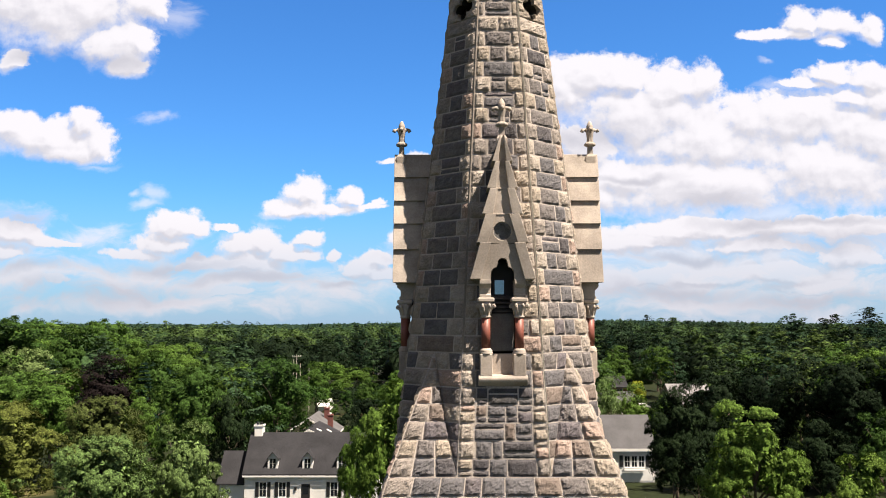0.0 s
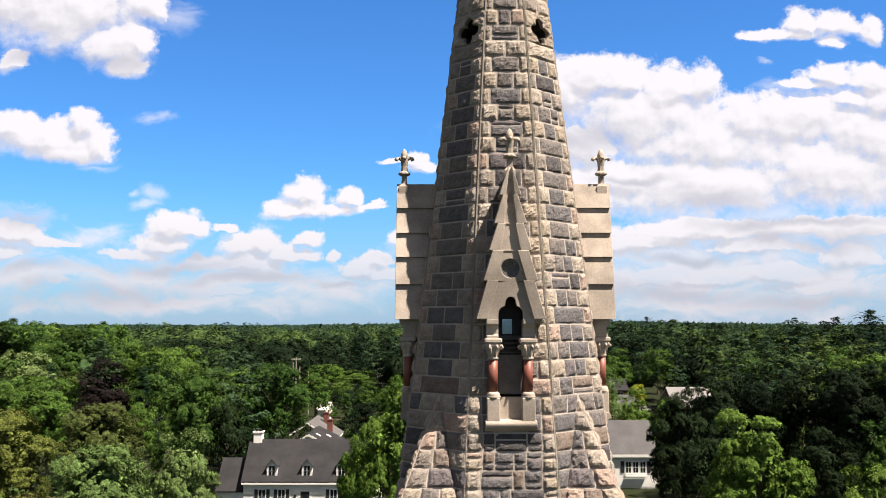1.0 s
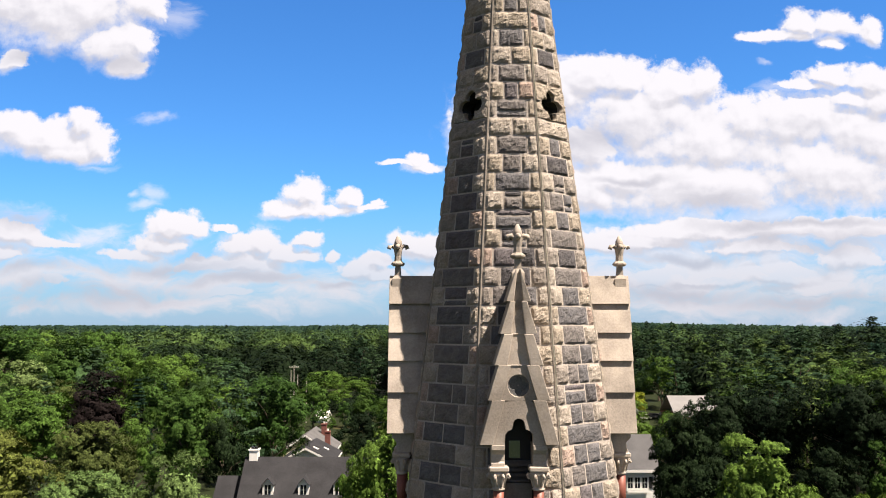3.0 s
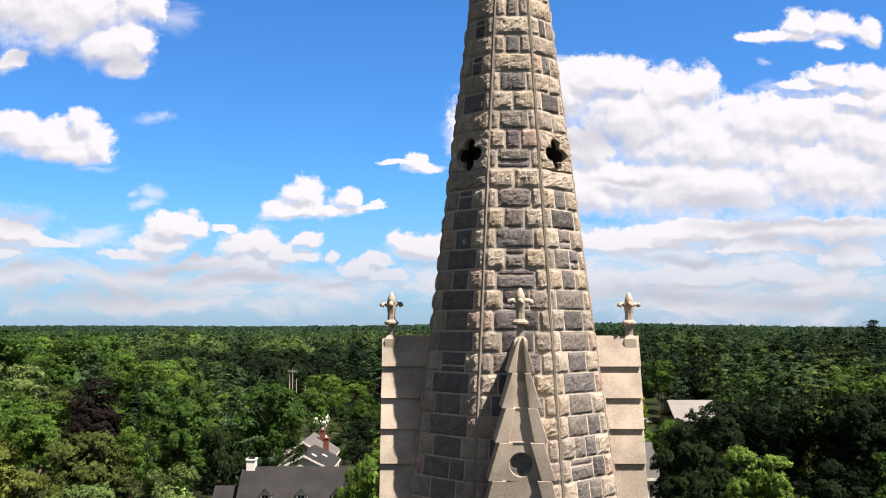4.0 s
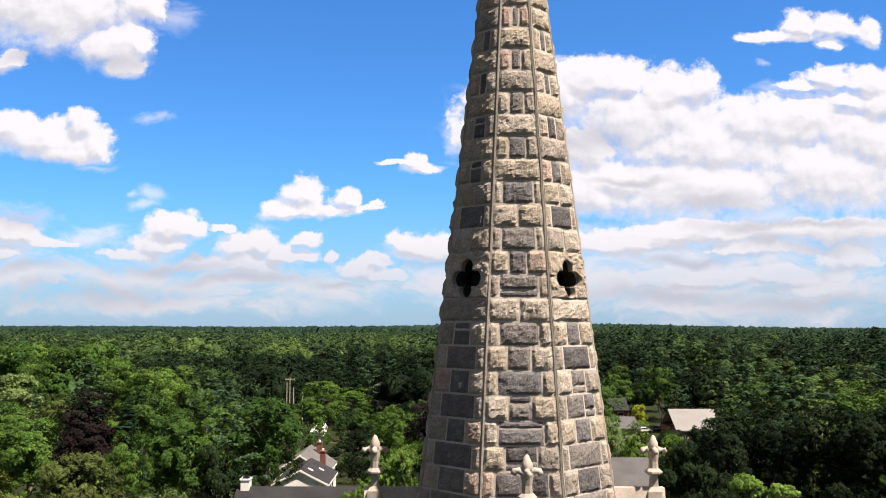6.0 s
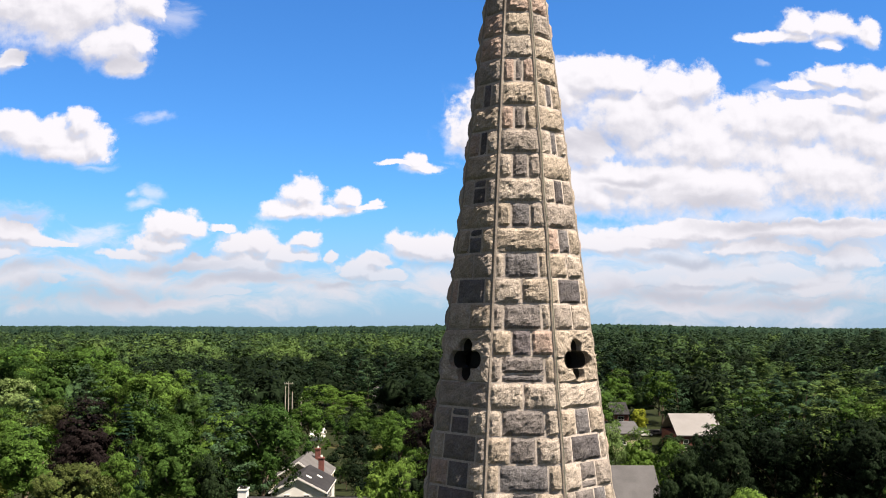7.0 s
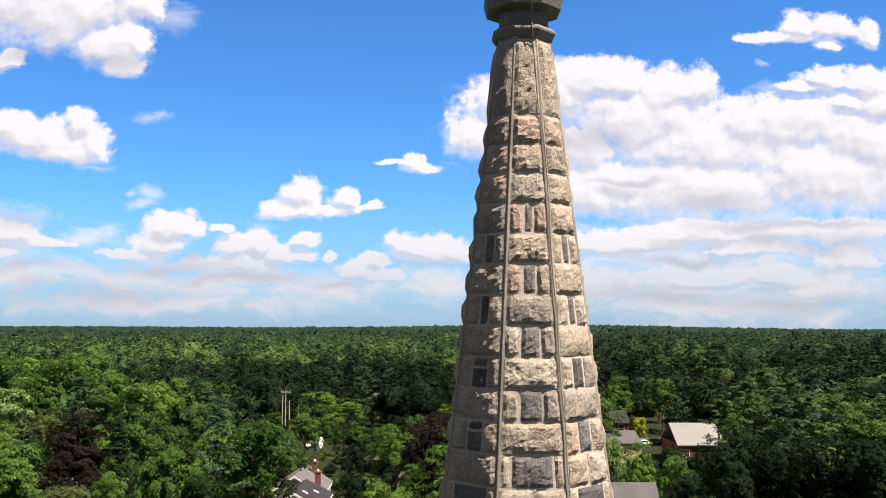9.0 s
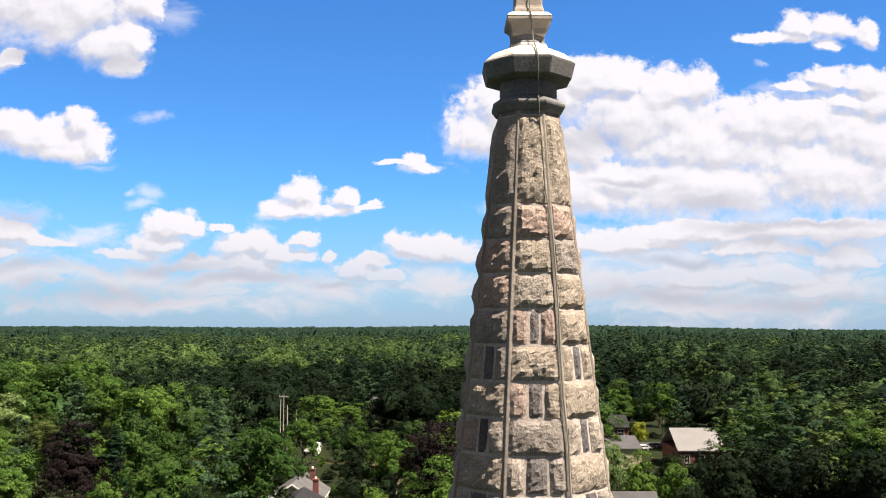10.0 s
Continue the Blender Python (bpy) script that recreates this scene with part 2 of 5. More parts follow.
def leafage(name, dark, light, through_light=0.3, patch_scale=0.35, contrast=0.5, sprays=0.0):
    """Leaves: each tree has its own green, each leaf its own tone, and light passes through."""
    m, n, out = material(name)
    tree = n.add("ShaderNodeObjectInfo").outputs["Random"]
    leaf = n.add("ShaderNodeNewGeometry").outputs["Random Per Island"]
    at = n.add("ShaderNodeTexCoord").outputs["Object"]
    patch = n.noise(at, patch_scale, 3)
    c = n.mix(n.math("MULTIPLY_ADD", patch, contrast, n.math("MULTIPLY_ADD", tree, 1.1 if contrast < 1 else 0.0, -0.35 if contrast < 1 else -0.8), clamp=True), (*dark, 1), (*light, 1))
    k = n.vec("SCALE", c)
    n.tree.links.new(n.ramp(n.math("POWER", leaf, 2.0), 0, 1, 0.80 if sprays else 0.55, 1.2 if sprays else 1.75, False), k.node.inputs["Scale"])
    relief = None
    if sprays:          # leaf sprays too small to be built
        fine = n.noise(at, sprays, 4, 0.65)
        k2 = n.vec("SCALE", k)
        n.tree.links.new(n.ramp(fine, 0.3, 0.7, 0.62, 1.38), k2.node.inputs["Scale"])
        k = k2
        relief = n.add("ShaderNodeBump", {"Height": fine, "Strength": 0.8, "Distance": 0.5}).outputs[0]
    s = n.add("ShaderNodeBsdfPrincipled", {"Base Color": k, "Roughness": 0.75, "Specular IOR Level": 0.06, "Normal": relief})
    tr = n.add("ShaderNodeBsdfTranslucent", {"Color": n.mix(0.5, k, (light[0] * 1.5, light[1] * 1.5, light[2] * 0.6, 1))})
    mixed = n.add("ShaderNodeMixShader", (through_light, s.outputs[0], tr.outputs[0]))
    n.tree.links.new(mixed.outputs[0], out.inputs[0])
    return m


BUFF, PINK, PALE, ASH = (0.338, 0.289, 0.241), (0.363, 0.278, 0.240), (0.368, 0.322, 0.282), (0.273, 0.240, 0.217)
SLATE, INK, PLUM, DUSK = (0.138, 0.132, 0.139), (0.094, 0.088, 0.094), (0.142, 0.127, 0.136), (0.171, 0.155, 0.152)
BROWN = (0.199, 0.161, 0.141)
m_light = granite("granite_buff", [BUFF, PALE, ASH, PINK, BUFF, ASH, PALE])
m_dark = granite("granite_grey", [SLATE, PLUM, INK, DUSK, SLATE, DUSK])
m_light_j = granite("granite_buff_wall", [BUFF, PALE, PINK, BUFF, ASH, PALE], True)
m_dark_j = granite("granite_grey_wall", [SLATE, PLUM, INK, BROWN, DUSK, SLATE], True)
m_ink_j = granite("granite_charcoal_wall", [INK, SLATE, (0.10, 0.097, 0.099), INK, PLUM, SLATE, INK, BROWN], True)
m_mortar = solid("pale_mortar", (0.43, 0.38, 0.345), 0.95, grain=0.2, scale=6, bump=0.4)
m_margin = solid("drafted_granite", (0.27, 0.236, 0.206), 0.9, grain=0.14, scale=6, bump=0.4, stain=0.3)
m_dressed = solid("dressed_granite", (0.43, 0.372, 0.325), 0.85, grain=0.10, scale=5, bump=0.25, stain=0.36)
m_cap = solid("weathered_cap_stone", (0.20, 0.196, 0.196), 0.85, grain=0.2, scale=7, bump=0.4, stain=0.3)
# Bleached ledge tops; the sunlight on them is put into the colour too.
m_bleached = solid("sunlit_bleached_stone", (0.60, 0.57, 0.53), 0.85, grain=0.12, scale=7, bump=0.3, stain=0.2)
m_red = solid("polished_red_granite", (0.22, 0.072, 0.052), 0.5, grain=0.2, scale=14, bump=0.05, stain=0.2, spec=0.5)
# Near-black stone: the shade inside openings is put into the colour.
m_hollow = solid("shade_dark_stone", (0.035, 0.033, 0.03), 0.95, grain=0.2, stain=0.3)
m_louvre = solid("weathered_louvre_wood", (0.13, 0.125, 0.12), 0.8, grain=0.2, stain=0.3)
m_cable = solid("lightning_cable_copper", (0.19, 0.20, 0.16), 0.6, metal=0.3, grain=0.1)
m_bark = solid("bark", (0.12, 0.095, 0.07), 0.95, grain=0.3, scale=3, bump=0.6)
m_leaf = leafage("leaves", (0.0183, 0.0414, 0.0127), (0.0585, 0.1034, 0.0283), 0.04)
m_leaf_maple = leafage("maple_leaves", (0.0256, 0.0597, 0.0127), (0.0487, 0.0953, 0.0194), 0.04)
m_leaf_bright = leafage("bright_leaves", (0.0683, 0.1275, 0.0223), (0.1048, 0.1723, 0.0327), 0.06)
m_leaf_pale = leafage("pale_leaves", (0.0926, 0.1516, 0.0476), (0.1401, 0.2022, 0.0715), 0.05)
m_leaf_olive = leafage("olive_leaves", (0.0779, 0.0988, 0.0223), (0.0926, 0.1126, 0.0268), 0.05)
m_leaf_dusky = leafage("dusky_leaves", (0.0511, 0.0735, 0.0209), (0.0657, 0.0873, 0.0253), 0.05)
m_leaf_fresh = leafage("fresh_leaves", (0.0426, 0.0896, 0.0163), (0.0779, 0.1413, 0.0253), 0.05)
# For dark trees, and for shaded parts of the wood, shade put into colour.
m_leaf_deep = leafage("deep_green_shaded_leaves", (0.0051, 0.0121, 0.0054), (0.0165, 0.0304, 0.0120), 0.04)
m_leaf_yellow = leafage("yellow_leaves", (0.1949, 0.2297, 0.0223), (0.2192, 0.2526, 0.0298), 0.04)
m_leaf_purple = leafage("purple_leaves", (0.0104, 0.0076, 0.0078), (0.0159, 0.0110, 0.0110), 0.03)
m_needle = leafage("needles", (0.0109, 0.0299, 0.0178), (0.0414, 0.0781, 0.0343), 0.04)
# Lit copy of the needles: sunlight is put into the lighter green.
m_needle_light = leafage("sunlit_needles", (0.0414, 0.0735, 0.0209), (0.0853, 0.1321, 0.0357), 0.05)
# The dark copy also carries cloud shadow, put into the leaf colour.
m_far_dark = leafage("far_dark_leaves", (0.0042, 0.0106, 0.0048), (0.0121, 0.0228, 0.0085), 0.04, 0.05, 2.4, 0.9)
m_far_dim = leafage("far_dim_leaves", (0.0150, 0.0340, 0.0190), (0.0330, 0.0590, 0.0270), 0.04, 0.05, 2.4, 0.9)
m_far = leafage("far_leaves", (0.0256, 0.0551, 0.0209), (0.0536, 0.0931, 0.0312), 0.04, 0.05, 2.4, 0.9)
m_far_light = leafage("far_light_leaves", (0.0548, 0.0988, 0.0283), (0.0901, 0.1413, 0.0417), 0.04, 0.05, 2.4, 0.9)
m_white = solid("white_clapboard", (0.82, 0.81, 0.79), 0.6, grain=0.04, scale=3, stain=0.08)
m_trim = solid("white_trim", (0.82, 0.81, 0.79), 0.5, grain=0.03, scale=3, stain=0.05)
m_shingle = solid("grey_shingle", (0.034, 0.034, 0.038), 0.95, grain=0.25, scale=2.0, bump=0.5, stain=0.2, spec=0.1)
m_shingle_pale = solid("pale_shingle", (0.095, 0.094, 0.10), 0.95, grain=0.15, scale=2.0, bump=0.4, stain=0.15, spec=0.1)
m_shingle_light = solid("light_shingle", (0.115, 0.112, 0.116), 0.95, grain=0.12, scale=2.0, bump=0.4, stain=0.12, spec=0.1)
m_black = solid("black_paint", (0.02, 0.02, 0.022), 0.5, grain=0.1)
m_glass = solid("window_glass", (0.012, 0.015, 0.02), 0.15, grain=0.0, bump=0.0, spec=0.4)
m_mirror = solid("old_reflecting_glass", (0.22, 0.27, 0.29), 0.12, metal=1.0, grain=0.0, bump=0.0)
m_brick = solid("red_brick", (0.17, 0.066, 0.056), 0.9, grain=0.25, scale=5, stain=0.2)
m_cream = solid("cream_clapboard", (0.50, 0.46, 0.30), 0.7, grain=0.06, scale=3, stain=0.1)
m_roofwhite = solid("white_membrane_roof", (0.20, 0.195, 0.20), 0.8, grain=0.04, scale=1, stain=0.1)
m_pole = solid("weathered_pole_wood", (0.36, 0.33, 0.29), 0.9, grain=0.2, scale=4)
m_asphalt = solid("asphalt", (0.055, 0.055, 0.058), 0.9, grain=0.2, scale=2, stain=0.2)


# ---- building helpers ----
def part(name, bm, mat, parent=None, label="", smooth=False):
    """Links a bmesh as one mesh object under a thing or a part."""
    me = bpy.data.meshes.new(name)
    bm.to_mesh(me)
    bm.free()
    return hang(name, me, mat, parent, label, smooth)


def hang(name, me, mat, parent=None, label="", smooth=False):
    if mat and not me.materials:
        me.materials.append(mat)
    if smooth:
        me.polygons.foreach_set("use_smooth", [True] * len(me.polygons))
    ob = new(name, me)
    ob.parent = parent
    if label:
        ob["label"] = label
    return ob


def mesh_of(name, verts, faces):
    me = bpy.data.meshes.new(name)
    me.from_pydata([tuple(v) for v in verts], [], faces)
    me.update()
    return me


def box_bm(bm, x0, x1, y0, y1, z0, z1, bevel=0.0):
    vs = [bm.verts.new(c) for c in ((x0, y0, z0), (x1, y0, z0), (x1, y1, z0), (x0, y1, z0),
                                    (x0, y0, z1), (x1, y0, z1), (x1, y1, z1), (x0, y1, z1))]
    fs = [bm.faces.new([vs[i] for i in f]) for f in ((3, 2, 1, 0), (4, 5, 6, 7), (0, 1, 5, 4), (1, 2, 6, 5), (2, 3, 7, 6), (3, 0, 4, 7))]
    if bevel:
        es = {e for f in fs for e in f.edges}
        bmesh.ops.bevel(bm, geom=list(es), offset=bevel, segments=1, affect="EDGES")
    return bm


def box(x0, x1, y0, y1, z0, z1, bevel=0.0):
    return box_bm(bmesh.new(), x0, x1, y0, y1, z0, z1, bevel)


def loft(rings, closed=True, caps=True):
    """A skin over rings of as many points each."""
    bm = bmesh.new()
    rows = [[bm.verts.new(p) for p in r] for r in rings]
    n = len(rows[0])
    for a, b in zip(rows, rows[1:]):
        for i in range(n if closed else n - 1):
            j = (i + 1) % n
            bm.faces.new((a[i], a[j], b[j], b[i]))
    if caps:
        bm.faces.new(rows[0][::-1])
        bm.faces.new(rows[-1])
    return bm


def turned(profile, x=0.0, y=0.0, sides=16, turn=0.0):
    """A round or many-sided thing from (radius, height) pairs."""
    return loft([[(x + r * math.cos(turn + 2 * math.pi * i / sides), y + r * math.sin(turn + 2 * math.pi * i / sides), z)
                  for i in range(sides)] for r, z in profile])


def prism(outline, y0, y1):
    """An upright outline of (x, z) points, pushed from y0 to y1."""
    return loft([[(x, y0, z) for x, z in outline], [(x, y1, z) for x, z in outline]])


def empty(name, m, **tags):
    ob = new(name)
    ob.matrix_world = m
    return tagged(ob, **tags)


# ---- ground ----
def ground_z(x, y):
    r = math.hypot(x, y)
    z = 1.0 + (-1.9) * math.exp(-((x - 30) ** 2 + (y - 143) ** 2) / 700.0) - 1.5 * math.exp(-((x + 28) ** 2 + (y - 190) ** 2) / 1600.0) - 3.5 * math.exp(-((x - 55) ** 2 + (y - 238) ** 2) / 1500.0)
    far = min(1.0, max(0.0, (r - 700) / 1300))
    side = math.degrees(math.atan2(x, max(y, 1.0)))
    z += far * (-2.5 + 11.0 * math.exp(-((side - 7.0) / 11.0) ** 2) + 1.5 * math.sin(x / 310.0) + 1.2 * math.sin(y / 420.0 + 1))
    return z


def build_ground():
    rings = [0, 8, 20, 35, 50, 65, 80, 95, 110, 125, 140, 160, 185, 215, 250, 300, 370, 460, 600, 800, 1050, 1350, 1700, 2100, 2600, 3200, 3900, 4700]
    n = 96
    verts = [(0, 0, ground_z(0, 0))]
    for r in rings[1:]:
        verts += [(r * math.cos(2 * math.pi * i / n), r * math.sin(2 * math.pi * i / n),
                   ground_z(r * math.cos(2 * math.pi * i / n), r * math.sin(2 * math.pi * i / n))) for i in range(n)]
    faces = [(0, 1 + i, 1 + (i + 1) % n) for i in range(n)]
    for k in range(len(rings) - 2):
        a, b = 1 + k * n, 1 + (k + 1) * n
        faces += [(a + i, b + i, b + (i + 1) % n, a + (i + 1) % n) for i in range(n)]
    m, nn, out = material("grass_and_soil")
    at = nn.add("ShaderNodeTexCoord").outputs["Object"]
    big, small = nn.noise(at, 0.03, 5), nn.noise(at, 1.5, 6, 0.7)
    c = nn.mix(nn.ramp(big, 0.60, 0.74), (0.017, 0.023, 0.009, 1), (0.13, 0.11, 0.045, 1))
    k = nn.vec("SCALE", c)
    nn.tree.links.new(nn.ramp(small, 0.3, 0.7, 0.7, 1.3), k.node.inputs["Scale"])
    s = nn.add("ShaderNodeBsdfPrincipled", {"Base Color": k, "Roughness": 0.95, "Specular IOR Level": 0.1})
    nn.tree.links.new(s.outputs[0], out.inputs[0])
    ob = hang("ground", mesh_of("ground", verts, faces), m)
    tagged(ob, "dry summer grass and bare soil between trees", "ground", kind="structure")


build_ground()

# ---- the spire ----
AX, AY = 1.14, 18.30
AXIS = Vector((AX, AY, 0))
COURSE, TOP = 0.298, 33.12
T8 = math.tan(math.radians(22.5))


def half(z):
    """Half the width of the eight-sided spire at a height."""
    return 0.36 + 0.12 * (33.1 - z)


def face_axes(i):
    """Outward and sideways directions of face i; face 0 looks towards the camera's start, 1 to its right."""
    a = math.radians(45 * i)
    return Vector((math.sin(a), -math.cos(a), 0)), Vector((math.cos(a), math.sin(a), 0))


def stone_geometry(quad, out, rng, relief, cell=0.037, gap=0.013, detail=True):
    """A rock-faced stone on four corners (low left, low right, high right, high left): chipped facets inside a drafted edge."""
    a, b, c, d = quad
    w, h = ((b - a).length + (c - d).length) / 2, ((d - a).length + (c - b).length) / 2
    nx, nz = (max(2, min(14, round(w / cell))), max(2, min(18, round(h / cell)))) if detail else (2, 2)
    gu, gv = min(0.2, gap / max(w, 0.02)), min(0.2, gap / max(h, 0.02))
    relief *= min(1.0, min(w, h) / 0.2)
    planes = [(rng.uniform(0.78, 1.05), rng.uniform(-0.5, 0.5), rng.uniform(-0.35, 0.35)) for _ in range(3)]
    verts, faces = [], []
    ox, oz = rng.uniform(0, 50), rng.uniform(0, 50)
    for j in range(nz + 1):
        for i in range(nx + 1):
            s, t = i / nx, j / nz
            edge = i in (0, nx) or j in (0, nz)
            if not edge:
                s += rng.uniform(-0.28, 0.28) / nx
                t += rng.uniform(-0.28, 0.28) / nz
            su, sv = gu + (1 - 2 * gu) * s, gv + (1 - 2 * gv) * t
            p = (a * (1 - su) + b * su) * (1 - sv) + (d * (1 - su) + c * su) * sv
            if edge:
                up = relief * rng.uniform(0.05, 0.30)
            else:
                pillow = (1 - abs(2 * s - 1) ** 6) * (1 - abs(2 * t - 1) ** 5)
                up = relief * min(k0 + k1 * (s - 0.5) + k2 * (t - 0.5) for k0, k1, k2 in planes) * (0.40 + 0.70 * pillow)
                up = max(up, relief * 0.2) + relief * (0.30 * noise.noise((ox + s * w * 9, oz + t * h * 9, 0.0)) + 0.34 * noise.noise((ox + s * w * 26, oz + t * h * 26, 4.0)))
            verts.append(p + out * up)
    row = nx + 1
    for j in range(nz):
        for i in range(nx):
            k = j * row + i
            faces.append((k, k + 1, k + row + 1, k + row))
    rim = [i for i in range(row)] + [j * row + nx for j in range(1, nz + 1)] + [nz * row + i for i in range(nx - 1, -1, -1)] + [j * row for j in range(nz - 1, 0, -1)]
    base = len(verts)
    verts += [verts[k] - out * 0.035 for k in rim]
    for k in range(len(rim)):
        l = (k + 1) % len(rim)
        faces.append((rim[l], rim[k], base + k, base + l))
    return verts, faces


class Masonry:
    """Lays stones: near ones as objects of their own under the spire, the others joined."""

    def __init__(self, parent):
        self.parent, self.joined = parent, {}

    def lay(self, quad, out, rng, mat, relief, single):
        quad = [Vector(p) for p in quad]
        if single:
            centre = sum(quad, Vector()) / 4
            v, f = stone_geometry([p - centre for p in quad], out, rng, relief)
            ob = hang("stone", mesh_of("stone", v, f), m_light if mat == "light" else m_dark, self.parent)
            ob.location = centre
        else:
            v, f = stone_geometry(quad, out, rng, relief, 0.042 if quad[0].y < AY - 0.5 else 0.09)
            vs, fs = self.joined.setdefault(mat, ([], []))
            k = len(vs)
            vs += v
            fs += [tuple(i + k for i in p) for p in f]

    def finish(self):
        for mat, (v, f) in self.joined.items():
            name, stone = {"light": ("buff_stonework", m_light_j), "dark": ("grey_stonework", m_dark_j), "ink": ("charcoal_stonework", m_ink_j)}[mat]
            ob = hang(name, mesh_of(name, v, f), stone, self.parent)
            tagged(ob, kind="stuff")


def split_course(fw, k, long_quoins, rng):
    """Where the joints of a course stand on a face of width fw, and what each stone is."""
    j = lambda v: v * rng.uniform(0.88, 1.12)
    if fw < 0.62:
        if long_quoins or k < 3:
            return [(0.0, 1.0, "light")]
        m = j(0.13 if fw < 0.5 else 0.17)
        return [(0, 0.5 - m, "light"), (0.5 - m, 0.5 + m, "dark"), (0.5 + m, 1, "light")]
    if long_quoins:
        q = j(0.33 if fw < 0.95 else 0.27)
        r = 1 - j(0.33 if fw < 0.95 else 0.27)
        if fw < 0.80 and rng.random() < 0.5:
            return [(0, 0.5, "light"), (0.5, 1, "light")]
        if fw > 1.15 and rng.random() < 0.35:
            mid = (q + r) / 2
            return [(0, q, "light"), (q, mid, "dark"), (mid, r, "dark"), (r, 1, "light")]
        return [(0, q, "light"), (q, r, "dark"), (r, 1, "light")]
    q = j(0.19 if fw < 0.95 else 0.16)
    r = 1 - j(0.19 if fw < 0.95 else 0.16)
    if rng.random() < min(0.75, max(0.0, fw - 0.75)):
        mid = q + (r - q) * rng.uniform(0.35, 0.65)
        return [(0, q, "light"), (q, mid, "dark"), (mid, r, "dark"), (r, 1, "light")]
    return [(0, q, "light"), (q, r, "dark"), (r, 1, "light")]


BROACH_TOP, BROACH_FOOT, BROACH_C = 22.10, 20.008, 1.965
NICHE_LOW, NICHE_HIGH, NICHE_HALF = 21.72, 23.74, 0.27
QUAT_Z = 28.60


def on_face(i, u, z, h=0.0):
    out, side = face_axes(i)
    return AXIS + Vector((0, 0, z)) + out * (half(z) + h) + side * u


def valley(z):
    """How far the broach has eaten into a slanting face, out from that face's middle."""
    t = (BROACH_TOP - z) / (BROACH_TOP - BROACH_FOOT)
    return min(1.0, max(0.0, t)) * half(z) * T8


def build_core(spire):
    """The mortar bed behind the stones, hollow, open at the niches and quatrefoils."""
    levels = sorted({33.92, TOP, 28.95, 28.354, 25.0, NICHE_HIGH, NICHE_LOW, BROACH_TOP, BROACH_FOOT})
    v, f = [], []
    for z0, z1 in zip(levels, levels[1:]):
        for i in range(8):
            if i in (1, 7) and z0 >= 28.35 and z1 <= 28.96:
                continue
            spans = [(-1.0, None), (None, 1.0)] if i in (0, 2, 6) and z0 >= NICHE_LOW and z1 <= NICHE_HIGH else [(-1.0, 1.0)]
            for a, b in spans:
                q = []
                for z, e in ((z0, a), (z0, b), (z1, b), (z1, a)):
                    edge = (half(z) + 0.003) * T8
                    u = edge * e if e is not None else (-NICHE_HALF if a is not None else NICHE_HALF)
                    q.append(on_face(i, u, z, 0.003))
                k = len(v)
                v += q
                f.append((k, k + 1, k + 2, k + 3))
    # square foot of the spire, then the tower
    rings = [(BROACH_C + 0.003, BROACH_FOOT), (2.191, 19.3), (2.30, 19.2), (2.30, 0.6)]
    for (c0, z0), (c1, z1) in zip(rings, rings[1:]):
        for i in range(4):
            out, side = face_axes(2 * i)
            k = len(v)
            v += [AXIS + out * c1 - side * c1 + Vector((0, 0, z1)), AXIS + out * c1 + side * c1 + Vector((0, 0, z1)),
                  AXIS + out * c0 + side * c0 + Vector((0, 0, z0)), AXIS + out * c0 - side * c0 + Vector((0, 0, z0))]
            f.append((k, k + 1, k + 2, k + 3))
    # the four broaches
    for i in (1, 3, 5, 7):
        diag, _ = face_axes(i)
        r = math.sqrt(2)
        apex = AXIS + diag * (half(BROACH_TOP) + 0.003) + Vector((0, 0, BROACH_TOP))
        foot = AXIS + diag * (BROACH_C + 0.003) * r + Vector((0, 0, BROACH_FOOT))
        for s, n in ((-1, i - 1), (1, (i + 1) % 8)):
            end = on_face(n, -s * half(BROACH_FOOT) * T8, BROACH_FOOT, 0.003)
            k = len(v)
            v += [apex, foot, end]
            f.append((k, k + 1, k + 2))
    me = mesh_of("mortar_bed", v, f)
    hang("mortar_bed", me, m_mortar, spire, "pale lime mortar between the stones")


